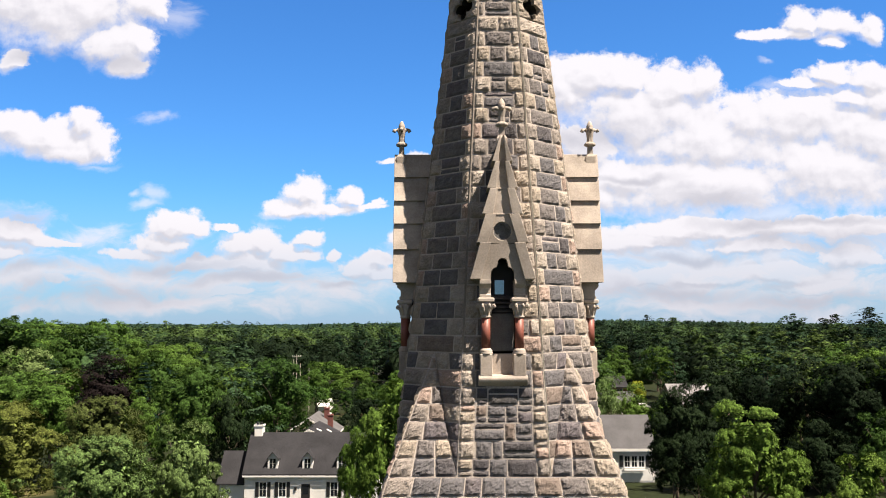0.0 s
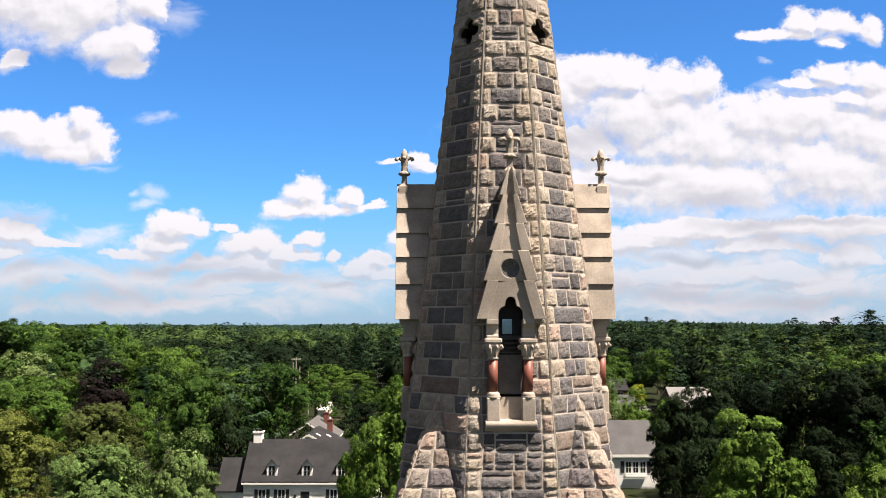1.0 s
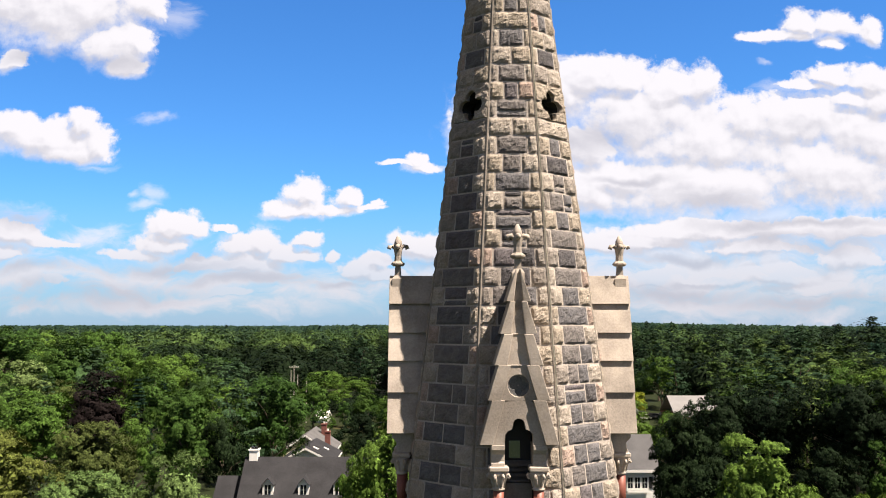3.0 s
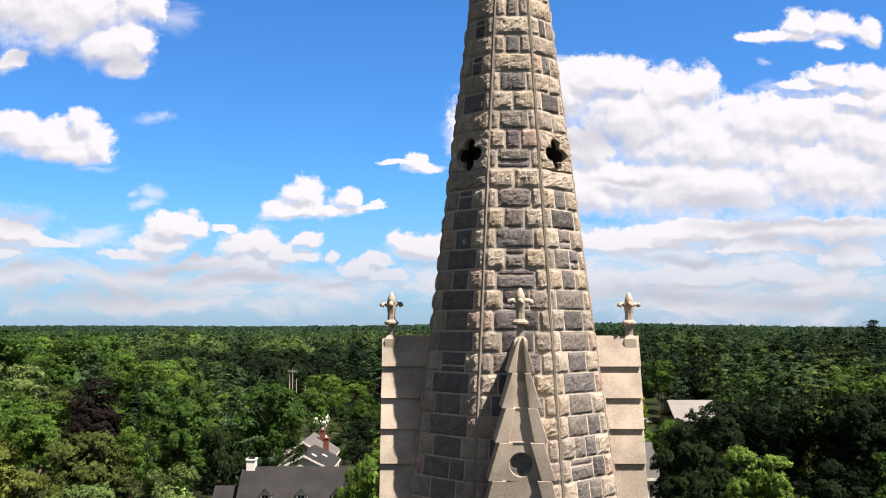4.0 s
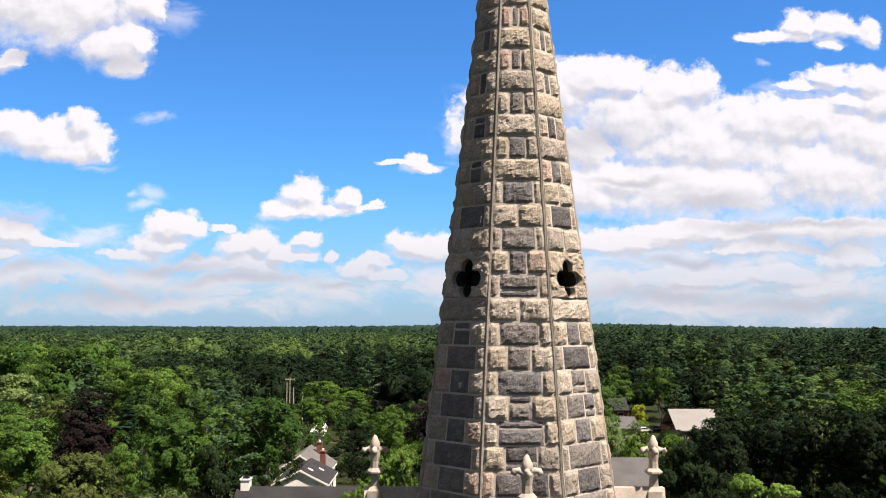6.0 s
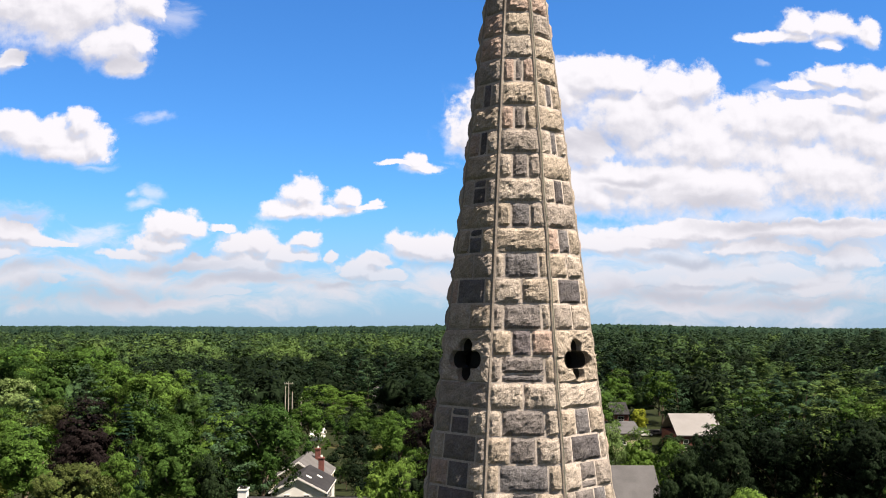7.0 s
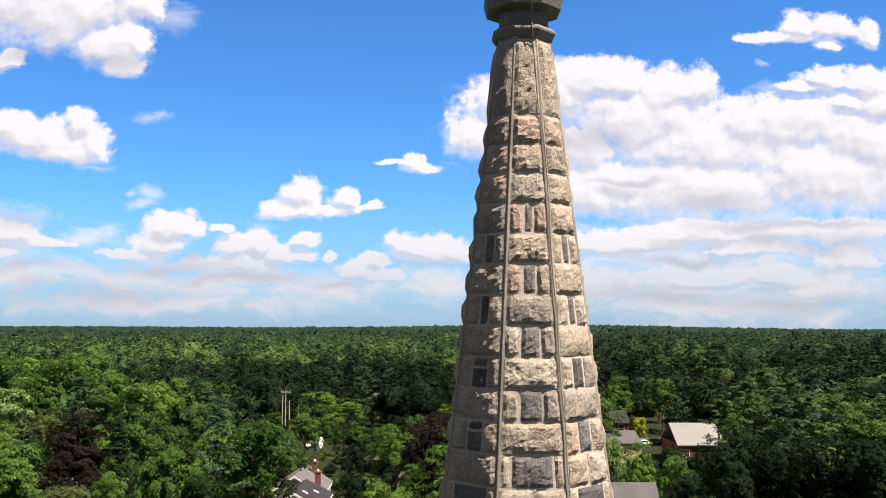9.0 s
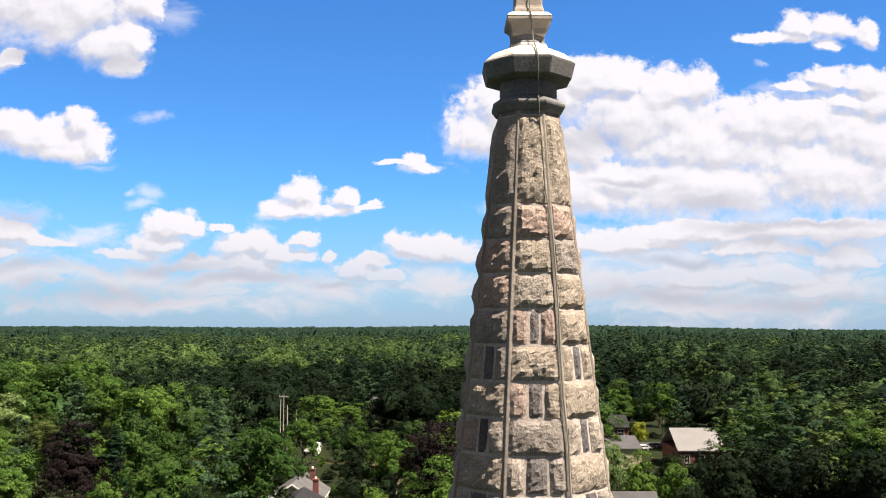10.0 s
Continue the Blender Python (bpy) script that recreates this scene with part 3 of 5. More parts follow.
def build_masonry(spire):
    lay = Masonry(spire)
    rng = random.Random(7)
    # tall top stones
    for i in range(8):
        for a, b, edge in ((-1, 1, 0),):
            q = [on_face(i, e * half(z) * T8, z) for z, e in ((TOP, a), (TOP, b), (33.92, b), (33.92, a))]
            lay.lay(q, face_axes(i)[0], rng, "light", 0.045, i in (0, 1, 7))
    k = 0
    while TOP - (k + 1) * COURSE > BROACH_FOOT - 0.05:
        z1, z0 = TOP - k * COURSE, TOP - (k + 1) * COURSE
        for i in range(8):
            near = i in (0, 1, 7)
            out, _ = face_axes(i)
            fw = 2 * half((z0 + z1) / 2) * T8
            if i % 2 and k in (14, 15):
                if near:
                    continue
                stones = [(0, 1, "light")]
            elif i % 2 and k == 16:
                stones = [(0, 1, "light")]
            elif i % 2 == 0 and k > 37:
                cuts = [0.0, rng.uniform(0.13, 0.2), rng.uniform(0.30, 0.38), rng.uniform(0.46, 0.54), rng.uniform(0.62, 0.70), rng.uniform(0.82, 0.88), 1.0]
                if rng.random() < 0.7:
                    cuts.pop(rng.choice((2, 3, 4)))
                stones = [(a, b, "light" if a == 0.0 or b == 1.0 else "ink") for a, b in zip(cuts, cuts[1:])]
            else:
                stones = split_course(fw, k, (k % 2 == 0) == (i % 2 == 0), rng)
            for a, b, mat in stones:
                u = [(a * 2 - 1), (b * 2 - 1)]
                lo, hi = half(z0) * T8, half(z1) * T8
                spans = [(u[0] * lo, u[1] * lo, u[0] * hi, u[1] * hi)]
                if i % 2 and z0 < BROACH_TOP - 0.1:
                    v0, v1 = valley(z0), valley(z1)
                    spans = [(-lo, -v0, -hi, -v1), (v0, lo, v1, hi)] if a == 0 else []
                    split = []
                    for s in spans:
                        n = max(1, round((s[1] - s[0]) / 0.36))
                        cut = [m / n + (rng.uniform(-0.1, 0.1) if 0 < m < n else 0.0) for m in range(n + 1)]
                        for c0, c1 in zip(cut, cut[1:]):
                            split.append(tuple(s[e] + (s[e + 1] - s[e]) * c for e, c in ((0, c0), (0, c1), (2, c0), (2, c1))))
                    spans = split
                niche = i in (0, 2, 6) and z1 > NICHE_LOW + 0.05 and z0 < NICHE_HIGH
                if niche:
                    cut = []
                    for s in spans:
                        if s[0] < -NICHE_HALF:
                            cut.append((s[0], min(s[1], -NICHE_HALF), s[2], min(s[3], -NICHE_HALF)))
                        if s[1] > NICHE_HALF:
                            cut.append((max(s[0], NICHE_HALF), s[1], max(s[2], NICHE_HALF), s[3]))
                    spans = cut
                rows = [(z0, z1)]
                if k > 38 and i % 2 == 0:
                    if rng.random() < 0.62:
                        zm = z0 + COURSE * rng.choice((0.36, 0.64))
                        rows = [(z0, zm), (zm, z1)]
                elif mat == "dark" and rng.random() < (0.16 if fw > 0.62 else 0.5):
                    zm = z0 + COURSE * rng.choice((0.33, 0.67))
                    rows = [(z0, zm), (zm, z1)]
                for s in spans:
                    if i % 2 and z0 < BROACH_TOP - 0.1:
                        mat = "light" if rng.random() < 0.45 else "dark"
                    if s[1] - s[0] < 0.04 and s[3] - s[2] < 0.04:
                        continue
                    for r0, r1 in rows:
                        f0, f1 = (r0 - z0) / COURSE, (r1 - z0) / COURSE
                        e = lambda t: (s[0] + (s[2] - s[0]) * t, s[1] + (s[3] - s[1]) * t)
                        (l0, h0), (l1, h1) = e(f0), e(f1)
                        if z0 > BROACH_TOP:         # the drafted margin along each arris
                            if a == 0:
                                l0, l1 = l0 + 0.012, l1 + 0.012
                            if b == 1:
                                h0, h1 = h0 - 0.012, h1 - 0.012
                        q = [on_face(i, l0, r0), on_face(i, h0, r0), on_face(i, h1, r1), on_face(i, l1, r1)]
                        relief = 0.045 if mat == "light" else 0.037
                        lay.lay(q, out, rng, mat, relief, near and k < 36)
        k += 1
    # the broaches: big pale stones along the hip, grey ones inside
    for i in (1, 3, 5, 7):
        diag, _ = face_axes(i)
        for s, n in ((-1, i - 1), (1, (i + 1) % 8)):
            apex = on_face(i, 0, BROACH_TOP)
            foot = AXIS + diag * BROACH_C * math.sqrt(2) + Vector((0, 0, BROACH_FOOT))
            end = on_face(n, -s * half(BROACH_FOOT) * T8, BROACH_FOOT)
            normal = (foot - apex).cross(end - apex).normalized()
            if normal.dot(face_axes(n)[0]) < 0:
                normal = -normal
            rows = 7
            for j in range(rows):
                t1, t0 = max(0.05, j / rows), (j + 1) / rows
                hip0, hip1 = apex.lerp(foot, t0), apex.lerp(foot, t1)
                val0, val1 = apex.lerp(end, t0), apex.lerp(end, t1)
                m0 = m1 = 0.55 if j < 3 else 0.42 + 0.08 * (j % 2)
                if (hip0 - val0).length < 0.35:
                    cuts = [(0.0, 1.0, "light")]
                elif j < 5:
                    cuts = [(0.0, m0, "light"), (m0, 1.0, "dark")]
                else:
                    cuts = [(0.0, 0.33, "light"), (0.33, 0.68, "dark"), (0.68, 1.0, "light" if j == 5 else "dark")]
                for a, b, mat in cuts:
                    p = [hip0.lerp(val0, a), hip0.lerp(val0, b), hip1.lerp(val1, b), hip1.lerp(val1, a)]
                    if s == 1:
                        p = [p[1], p[0], p[3], p[2]]
                    if (p[1] - p[0]).cross(p[3] - p[0]).dot(normal) < 0:
                        p = [p[1], p[0], p[3], p[2]]
                    lay.lay(p, normal, rng, mat, 0.06, False)
    # the square foot
    for i in range(4):
        out, side = face_axes(2 * i)
        for z0, z1 in ((19.71, 20.008), (19.412, 19.71)):
            c = lambda z: BROACH_C + (20.008 - z) * 0.33
            edges = [-1.0]
            while edges[-1] < 0.86:
                edges.append(edges[-1] + rng.uniform(0.13, 0.26))
            edges[-1] = 1.0
            for a, b in zip(edges, edges[1:]):
                pt = lambda e, z: AXIS + out * c(z) + side * c(z) * e + Vector((0, 0, z))
                lay.lay([pt(a, z0), pt(b, z0), pt(b, z1), pt(a, z1)], out, rng, "light" if a == -1.0 or b == 1.0 or rng.random() < 0.12 else "dark", 0.055, False)
    lay.finish()


def quatrefoil_outline(r, n=40):
    pts = []
    for k in range(n):
        a = 2 * math.pi * (k + 0.5) / n
        # four lobes: the farthest of four small circles along this ray
        best = 0.0
        for q in range(4):
            c = Vector((math.cos(q * math.pi / 2), math.sin(q * math.pi / 2))) * r * 0.58
            d = Vector((math.cos(a), math.sin(a)))
            b = d.dot(c)
            disc = b * b - (c.length_squared - (r * 0.42) ** 2)
            if disc > 0:
                best = max(best, b + math.sqrt(disc))
        pts.append((max(best, r * 0.47) * math.cos(a), max(best, r * 0.47) * math.sin(a)))
    return pts


def build_arrises(spire):
    """The smooth drafted margins on the eight corners of the spire."""
    for i in range(8):
        out0, side0 = face_axes(i)
        out1, side1 = face_axes((i + 1) % 8)
        rings = []
        for z in [BROACH_TOP + 0.05 + (33.9 - BROACH_TOP) * k / 38 for k in range(39)]:
            h = half(z)
            corner = AXIS + Vector((0, 0, z)) + out0 * h + side0 * h * T8
            lift = (out0 + out1).normalized()
            rings.append([corner - side0 * 0.022 - out0 * 0.02, corner - side0 * 0.019 + out0 * 0.007, corner - side0 * 0.003 + lift * 0.010,
                          corner + side1 * 0.003 + lift * 0.010, corner + side1 * 0.019 + out1 * 0.007, corner + side1 * 0.022 - out1 * 0.02])
        part("drafted_arris", loft(rings), m_margin, spire, "smooth drafted margin along a corner")


def build_quatrefoils(spire):
    """Two pierced blocks on each slanting front face."""
    for i in (1, 7):
        z0, z1 = TOP - 16 * COURSE, TOP - 14 * COURSE
        out, side = face_axes(i)
        inner = [(u, QUAT_Z + w) for u, w in quatrefoil_outline(0.25, 72)]
        n = len(inner)
        outer = []
        for u, z in inner:
            # the block's rim, along the same ray
            d = Vector((u, z - QUAT_Z)).normalized()
            t = 9.0
            for q in range(60):
                zz = QUAT_Z + d.y * q * 0.02
                uu = d.x * q * 0.02
                if abs(uu) > half(min(max(zz, z0), z1)) * T8 - 0.006 or zz > z1 - 0.005 or zz < z0 + 0.005:
                    t = q * 0.02
                    break
            outer.append((min(max(d.x * t, -half(QUAT_Z) * T8 + 0.006), half(QUAT_Z) * T8 - 0.006), min(max(QUAT_Z + d.y * t, z0 + 0.006), z1 - 0.006)))
        rng = random.Random(i)
        rings = []
        for lerp, h in ((0.0, -0.03), (0.0, 0.012), (0.10, 0.028), (0.25, 0.032), (0.42, 0.034), (0.60, 0.034), (0.78, 0.034), (0.93, 0.032), (1.0, 0.024), (1.0, -0.05)):
            ring = []
            for (ou, oz), (iu, iz) in zip(outer, inner):
                u, z = ou + (iu - ou) * lerp, oz + (iz - oz) * lerp
                jit = (0.022 * noise.noise((u * 9, z * 9, i)) + 0.016 * noise.noise((u * 24, z * 24, i + 5)) + rng.uniform(-0.003, 0.003)) if 0 < lerp < 0.99 else 0.0
                ring.append(on_face(i, u, z, h + jit))
            rings.append(ring)
        bm = loft(rings, caps=False)
        part("quatrefoil_block", bm, m_light, spire, "pale granite block pierced by a quatrefoil")
        # the joint between the two courses that the block is cut from
        zj, w = TOP - 15 * COURSE, half(QUAT_Z) * T8
        for s in (-1, 1):
            part("joint", loft([[on_face(i, s * u, zj - 0.008, -0.02), on_face(i, s * u, zj + 0.008, -0.02), on_face(i, s * u, zj + 0.006, 0.040), on_face(i, s * u, zj - 0.006, 0.040)] for u in (0.262, w - 0.004)]), m_mortar, spire)
        # The reveal is painted dark so that the opening reads as deep shade.
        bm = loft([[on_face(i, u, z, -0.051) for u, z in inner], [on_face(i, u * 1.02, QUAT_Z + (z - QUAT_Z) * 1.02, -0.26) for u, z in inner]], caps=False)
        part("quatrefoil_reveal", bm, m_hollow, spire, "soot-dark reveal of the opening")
        # corners that the fan leaves open, and the dark inside
        bm = bmesh.new()
        w = half(QUAT_Z) * T8
        vs = [bm.verts.new(on_face(i, u, z, -0.012)) for u, z in ((-w, z0), (w, z0), (w, z1), (-w, z1))]
        fine = [bm.verts.new(on_face(i, ou * 0.985, QUAT_Z + (oz - QUAT_Z) * 0.985, -0.012)) for ou, oz in outer]
        for k in range(n):
            a = (2 * math.pi * (k + 0.5) / n) % (2 * math.pi)
            l = (k + 1) % n
            near = lambda q: min(vs, key=lambda v: (v.co - q.co).length)
            c = near(fine[k])
            if c is near(fine[l]):
                bm.faces.new((fine[k], fine[l], c))
            else:
                bm.faces.new((fine[k], fine[l], near(fine[l]), c))
        part("quatrefoil_bed", bm, m_mortar, spire)
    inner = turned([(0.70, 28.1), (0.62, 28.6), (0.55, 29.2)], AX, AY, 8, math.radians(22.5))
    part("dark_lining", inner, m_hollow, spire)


def build_cap(spire):
    """The eight-sided capping stones and the shaft above them."""
    R = 1 / math.cos(math.radians(22.5))
    turn = math.radians(22.5)

    def ring(name, profile, label="", mat=None):
        bm = turned([(r * R, z) for r, z in profile], AX, AY, 8, turn)
        bmesh.ops.bevel(bm, geom=[e for e in bm.edges], offset=0.006, segments=1, affect="EDGES")
        part(name, bm, mat or m_cap, spire, label)

    ring("lower_collar", [(0.252, 33.905), (0.262, 33.95), (0.285, 33.96), (0.318, 34.01), (0.320, 34.035), (0.312, 34.045), (0.25, 34.09), (0.245, 34.095)], "grey moulded stone collar")
    ring("neck", [(0.247, 34.095), (0.247, 34.25)])
    ring("cornice", [(0.24, 34.235), (0.33, 34.245), (0.372, 34.26), (0.405, 34.395), (0.398, 34.40), (0.2, 34.402)], "projecting grey stone cornice")
    ring("cornice_top", [(0.2, 34.398), (0.394, 34.404), (0.380, 34.430), (0.315, 34.490), (0.21, 34.545), (0.175, 34.55)], "bleached sloping top of the cornice", m_bleached)
    ring("upper_neck", [(0.17, 34.54), (0.165, 34.60), (0.145, 34.61), (0.145, 34.68)])
    ring("neck_ledge", [(0.172, 34.545), (0.172, 34.575), (0.150, 34.61)], "bleached ledge of the neck", m_bleached)
    s = math.sqrt(2)
    bm = turned([(0.14 * s, 34.66), (0.148 * s, 34.67), (0.15 * s, 34.72), (0.165 * s, 34.75), (0.192 * s, 34.775), (0.198 * s, 34.785), (0.198 * s, 34.812), (0.17 * s, 34.815)], AX, AY, 4, math.radians(45))
    bmesh.ops.bevel(bm, geom=[e for e in bm.edges], offset=0.004, segments=1, affect="EDGES")
    part("square_collar", bm, m_dressed, spire)
    bm = turned([(0.17 * s, 34.812), (0.200 * s, 34.816), (0.196 * s, 34.83), (0.165 * s, 34.862), (0.13 * s, 34.87)], AX, AY, 4, math.radians(45))
    bmesh.ops.bevel(bm, geom=[e for e in bm.edges], offset=0.004, segments=1, affect="EDGES")
    part("collar_top", bm, m_bleached, spire, "bleached top of the square collar")
    bm = turned([(0.135 * s, 34.865), (0.135 * s, 34.90), (0.122 * s, 34.925), (0.105 * s, 35.9)], AX, AY, 4, math.radians(45))
    bmesh.ops.bevel(bm, geom=[e for e in bm.edges], offset=0.01, segments=1, affect="EDGES")
    part("finial_shaft", bm, m_dressed, spire)


def tube(points, r, sides=6):
    rings = []
    for i, p in enumerate(points):
        a, b = Vector(points[max(0, i - 1)]), Vector(points[min(len(points) - 1, i + 1)])
        d = (b - a).normalized()
        x = d.cross(Vector((0.3, 1, 0.1))).normalized()
        y = d.cross(x)
        rings.append([Vector(p) + (x * math.cos(2 * math.pi * k / sides) + y * math.sin(2 * math.pi * k / sides)) * r for k in range(sides)])
    return loft(rings)


def build_cable():
    rng = random.Random(3)
    pts = [(AX + 0.00, AY - 0.132, 35.02), (AX + 0.005, AY - 0.145, 34.91), (AX + 0.01, AY - 0.208, 34.83), (AX + 0.02, AY - 0.180, 34.70), (AX + 0.03, AY - 0.20, 34.60), (AX + 0.037, AY - 0.345, 34.49), (AX + 0.043, AY - 0.412, 34.413),
           (AX + 0.045, AY - 0.415, 34.36), (AX + 0.05, AY - 0.40, 34.27), (AX + 0.06, AY - 0.30, 34.12), (AX + 0.062, AY - 0.335, 34.01), (AX + 0.07, AY - 0.30, 33.88)]
    z = 33.6
    while z > 19.3:
        u = half(z) * T8 + rng.uniform(-0.006, 0.012)
        if z > 33.2:
            u *= 0.75
        pts.append(AXIS + Vector((u, -half(z) - 0.030, z)))
        z -= 0.35
    ob = part("lightning_cable", tube(pts, 0.0055), m_cable)
    tagged(ob, "thin weathered copper lightning cable running down the spire", "cable")


# ---- the lucarnes: gabled niches with red columns, built looking along -y from the axis ----
EAVE, RIDGE, GABLE_OUT, PANEL = 23.46, 25.84, 1.98, 1.900


def build_lucarne():
    top = empty("lucarne", Matrix.Translation(AXIS), label="pale dressed granite lucarne with a steep stepped gable", category="lucarne", group="lucarnes of the spire")
    # roof slabs, five to a side, each lapping the one below
    zs = [EAVE - 0.09, 24.00, 24.50, 24.95, 25.42, RIDGE + 0.05]
    hw = lambda z: 0.47 * (RIDGE + 0.10 - z) / (RIDGE + 0.10 - EAVE) + 0.02
    for side in (-1, 1):
        for k in range(5):
            z0, z1 = zs[k], zs[k + 1]
            xo0, xo1 = hw(z0) + 0.062, hw(z1) + 0.004
            t0 = min(0.19, xo0 * 0.62)
            t1 = min(0.19, xo1 * 0.62)
            back = -(half(z1) - 0.25)
            rings = []
            for y, inset in ((-GABLE_OUT, 0.0), (back, 0.0)):
                y_in = y + (0.018 if y == -GABLE_OUT else 0.0)
                rings.append([(side * xo0, y, z0), (side * (xo0 - t0), y_in, z0), (side * max(0.004, xo1 - t1), y_in, z1), (side * xo1, y, z1)])
            bm = loft(rings)
            bmesh.ops.recalc_face_normals(bm, faces=bm.faces)
            bmesh.ops.bevel(bm, geom=[e for e in bm.edges], offset=0.006, segments=1, affect="EDGES")
            part("roof_slab", bm, m_dressed, top)
    # front panel with the trefoil arch cut into its foot
    arch = []
    for a in range(0, 181, 15):      # the head lobe
        arch.append((0.085 * math.cos(radians(a)), 23.655 + 0.085 * math.sin(radians(a))))
    arch_path = [(0.205, 23.36), (0.205, 23.44), (0.198, 23.51), (0.16, 23.56), (0.10, 23.585)] + arch + [(-0.10, 23.585), (-0.16, 23.56), (-0.198, 23.51), (-0.205, 23.44), (-0.205, 23.36)]
    bm = bmesh.new()
    for y in (-PANEL, -PANEL + 0.16):
        # strips between the arch and the panel's edge
        n = len(arch_path)
        inner = [bm.verts.new((x, y, z)) for x, z in arch_path]
        outer = []
        for k, (x, z) in enumerate(arch_path):
            f = k / (n - 1)
            zz = 23.36 + (24.0 - 23.36) * (1 - abs(2 * f - 1)) ** 0.8
            outer.append(bm.verts.new(((1 if f < 0.5 else -1) * hw(zz) * (1 if abs(f - 0.5) > 0.001 else 0), y, zz)))
        for k in range(n - 1):
            bm.faces.new((inner[k], inner[k + 1], outer[k + 1], outer[k]))
    bm.verts.ensure_lookup_table()
    n = len(arch_path)
    for k in range(n - 1):
        bm.faces.new((bm.verts[k], bm.verts[k + 1], bm.verts[2 * n + k + 1], bm.verts[2 * n + k]))
    bmesh.ops.recalc_face_normals(bm, faces=bm.faces)
    part("arch_panel", bm, m_dressed, top, "gable panel with a trefoil arch")
    # panel above, with a blind quatrefoil roundel sunk in it
    zc, rr = 24.205, 0.165
    outer_pts = []
    ring_pts = []
    for k in range(48):
        a = 2 * math.pi * k / 48
        d = Vector((math.cos(a), math.sin(a)))
        ring_pts.append((rr * d.x, zc + rr * d.y))
        t = rr
        while t < 2.0:
            x, z = d.x * t, zc + d.y * t
            if abs(x) > hw(z) - 0.04 or z < 24.0 or z > 25.5:
                break
            t += 0.01
        outer_pts.append((d.x * t, zc + d.y * t))
    y = -PANEL
    bm = loft([[(x, y + 0.1, z) for x, z in outer_pts], [(x, y, z) for x, z in outer_pts], [(x, y, z) for x, z in ring_pts],
               [(x * 0.93, y + 0.03, zc + (z - zc) * 0.93) for x, z in ring_pts], [(x * 0.93, y + 0.05, zc + (z - zc) * 0.93) for x, z in ring_pts]], caps=False)
    bmesh.ops.recalc_face_normals(bm, faces=bm.faces)
    part("gable_panel", bm, m_dressed, top)
    for z in (24.50, 24.95):
        w = hw(z) - 0.06
        part("panel_joint", box(-w, w, -PANEL - 0.010, -PANEL + 0.02, z - 0.010, z + 0.008, 0.004), m_dressed, top)
    leaf = [(u, zc + w) for u, w in quatrefoil_outline(0.135, 48)]
    bm = loft([[(x * 0.95, y + 0.035, zc + (z - zc) * 0.95) for x, z in ring_pts], [(x, y + 0.035, z) for x, z in leaf],
               [(x * 0.96, y + 0.09, zc + (z - zc) * 0.96) for x, z in leaf], [(x * 0.1, y + 0.09, zc + (z - zc) * 0.1) for x, z in leaf]], caps=False)
    bmesh.ops.recalc_face_normals(bm, faces=bm.faces)
    part("roundel", bm, m_cap, top, "sunk quatrefoil roundel")
    bm = prism([(-hw(25.42) + 0.03, 25.3), (hw(25.42) - 0.03, 25.3), (0.01, RIDGE + 0.02), (-0.01, RIDGE + 0.02)], -PANEL, -1.1)
    part("gable_top", bm, m_dressed, top)
    # the wall plate under the eaves and the side walls back to the spire
    for side in (-1, 1):
        x0, x1 = sorted((side * 0.26, side * 0.45))
        part("wall_plate", box(x0, x1, -GABLE_OUT + 0.14, -1.30, 23.36, EAVE, 0.008), m_dressed, top)
        x0, x1 = sorted((side * 0.205, side * 0.40))
        prof = [(-1.905, 23.36), (-1.905, 23.29), (-1.875, 23.26), (-1.835, 23.22), (-1.835, 23.12), (-1.86, 23.10), (-1.86, 23.055), (-1.45, 23.055), (-1.45, 23.36)]
        bm = loft([[(x0, y, z) for y, z in prof], [(x1, y, z) for y, z in prof]])
        bmesh.ops.recalc_face_normals(bm, faces=bm.faces)
        bmesh.ops.bevel(bm, geom=[e for e in bm.edges], offset=0.005, segments=1, affect="EDGES")
        part("impost", bm, m_dressed, top)
        x = side * 0.290
        yy = -1.755
        cap = turned([(0.078, 22.70), (0.094, 22.715), (0.094, 22.73), (0.080, 22.745), (0.088, 22.80), (0.108, 22.88), (0.132, 22.945), (0.125, 22.97)], x, yy, 20)
        capital = part("capital", cap, m_dressed, top, "carved leaf capital", True)
        for q in range(8):
            a = math.pi / 4 * q + math.pi / 8
            o = Vector((math.cos(a), math.sin(a), 0))
            c = Vector((x, yy, 0))
            pts = [c + o * r + Vector((0, 0, z)) for r, z in ((0.082, 22.76), (0.096, 22.83), (0.126, 22.905), (0.158, 22.935), (0.172, 22.905), (0.158, 22.882), (0.142, 22.895))]
            part("leaf", tube(pts, 0.019, 6), m_dressed, capital, "", True)
        part("abacus", box(x - 0.145, x + 0.145, yy - 0.145, yy + 0.145, 22.975, 23.053, 0.018), m_dressed, top)
        part("column", turned([(0.078, 22.165), (0.078, 22.70)], x, yy, 24), m_red, top, "polished red granite column", True)
        part("column_base", turned([(0.122, 22.075), (0.125, 22.095), (0.108, 22.12), (0.114, 22.135), (0.090, 22.165), (0.079, 22.175)], x, yy, 20), m_dressed, top, "", True)
        part("pedestal", box(x - 0.108, x + 0.108, yy - 0.108, -1.55, 21.70, 22.08, 0.012), m_dressed, top)
    prof = [(-1.875, 21.60), (-1.89, 21.63), (-1.89, 21.665), (-1.86, 21.71), (-1.45, 21.74), (-1.45, 21.50), (-1.72, 21.50)]
    bm = loft([[(-0.425, y, z) for y, z in prof], [(0.425, y, z) for y, z in prof]])
    bmesh.ops.recalc_face_normals(bm, faces=bm.faces)
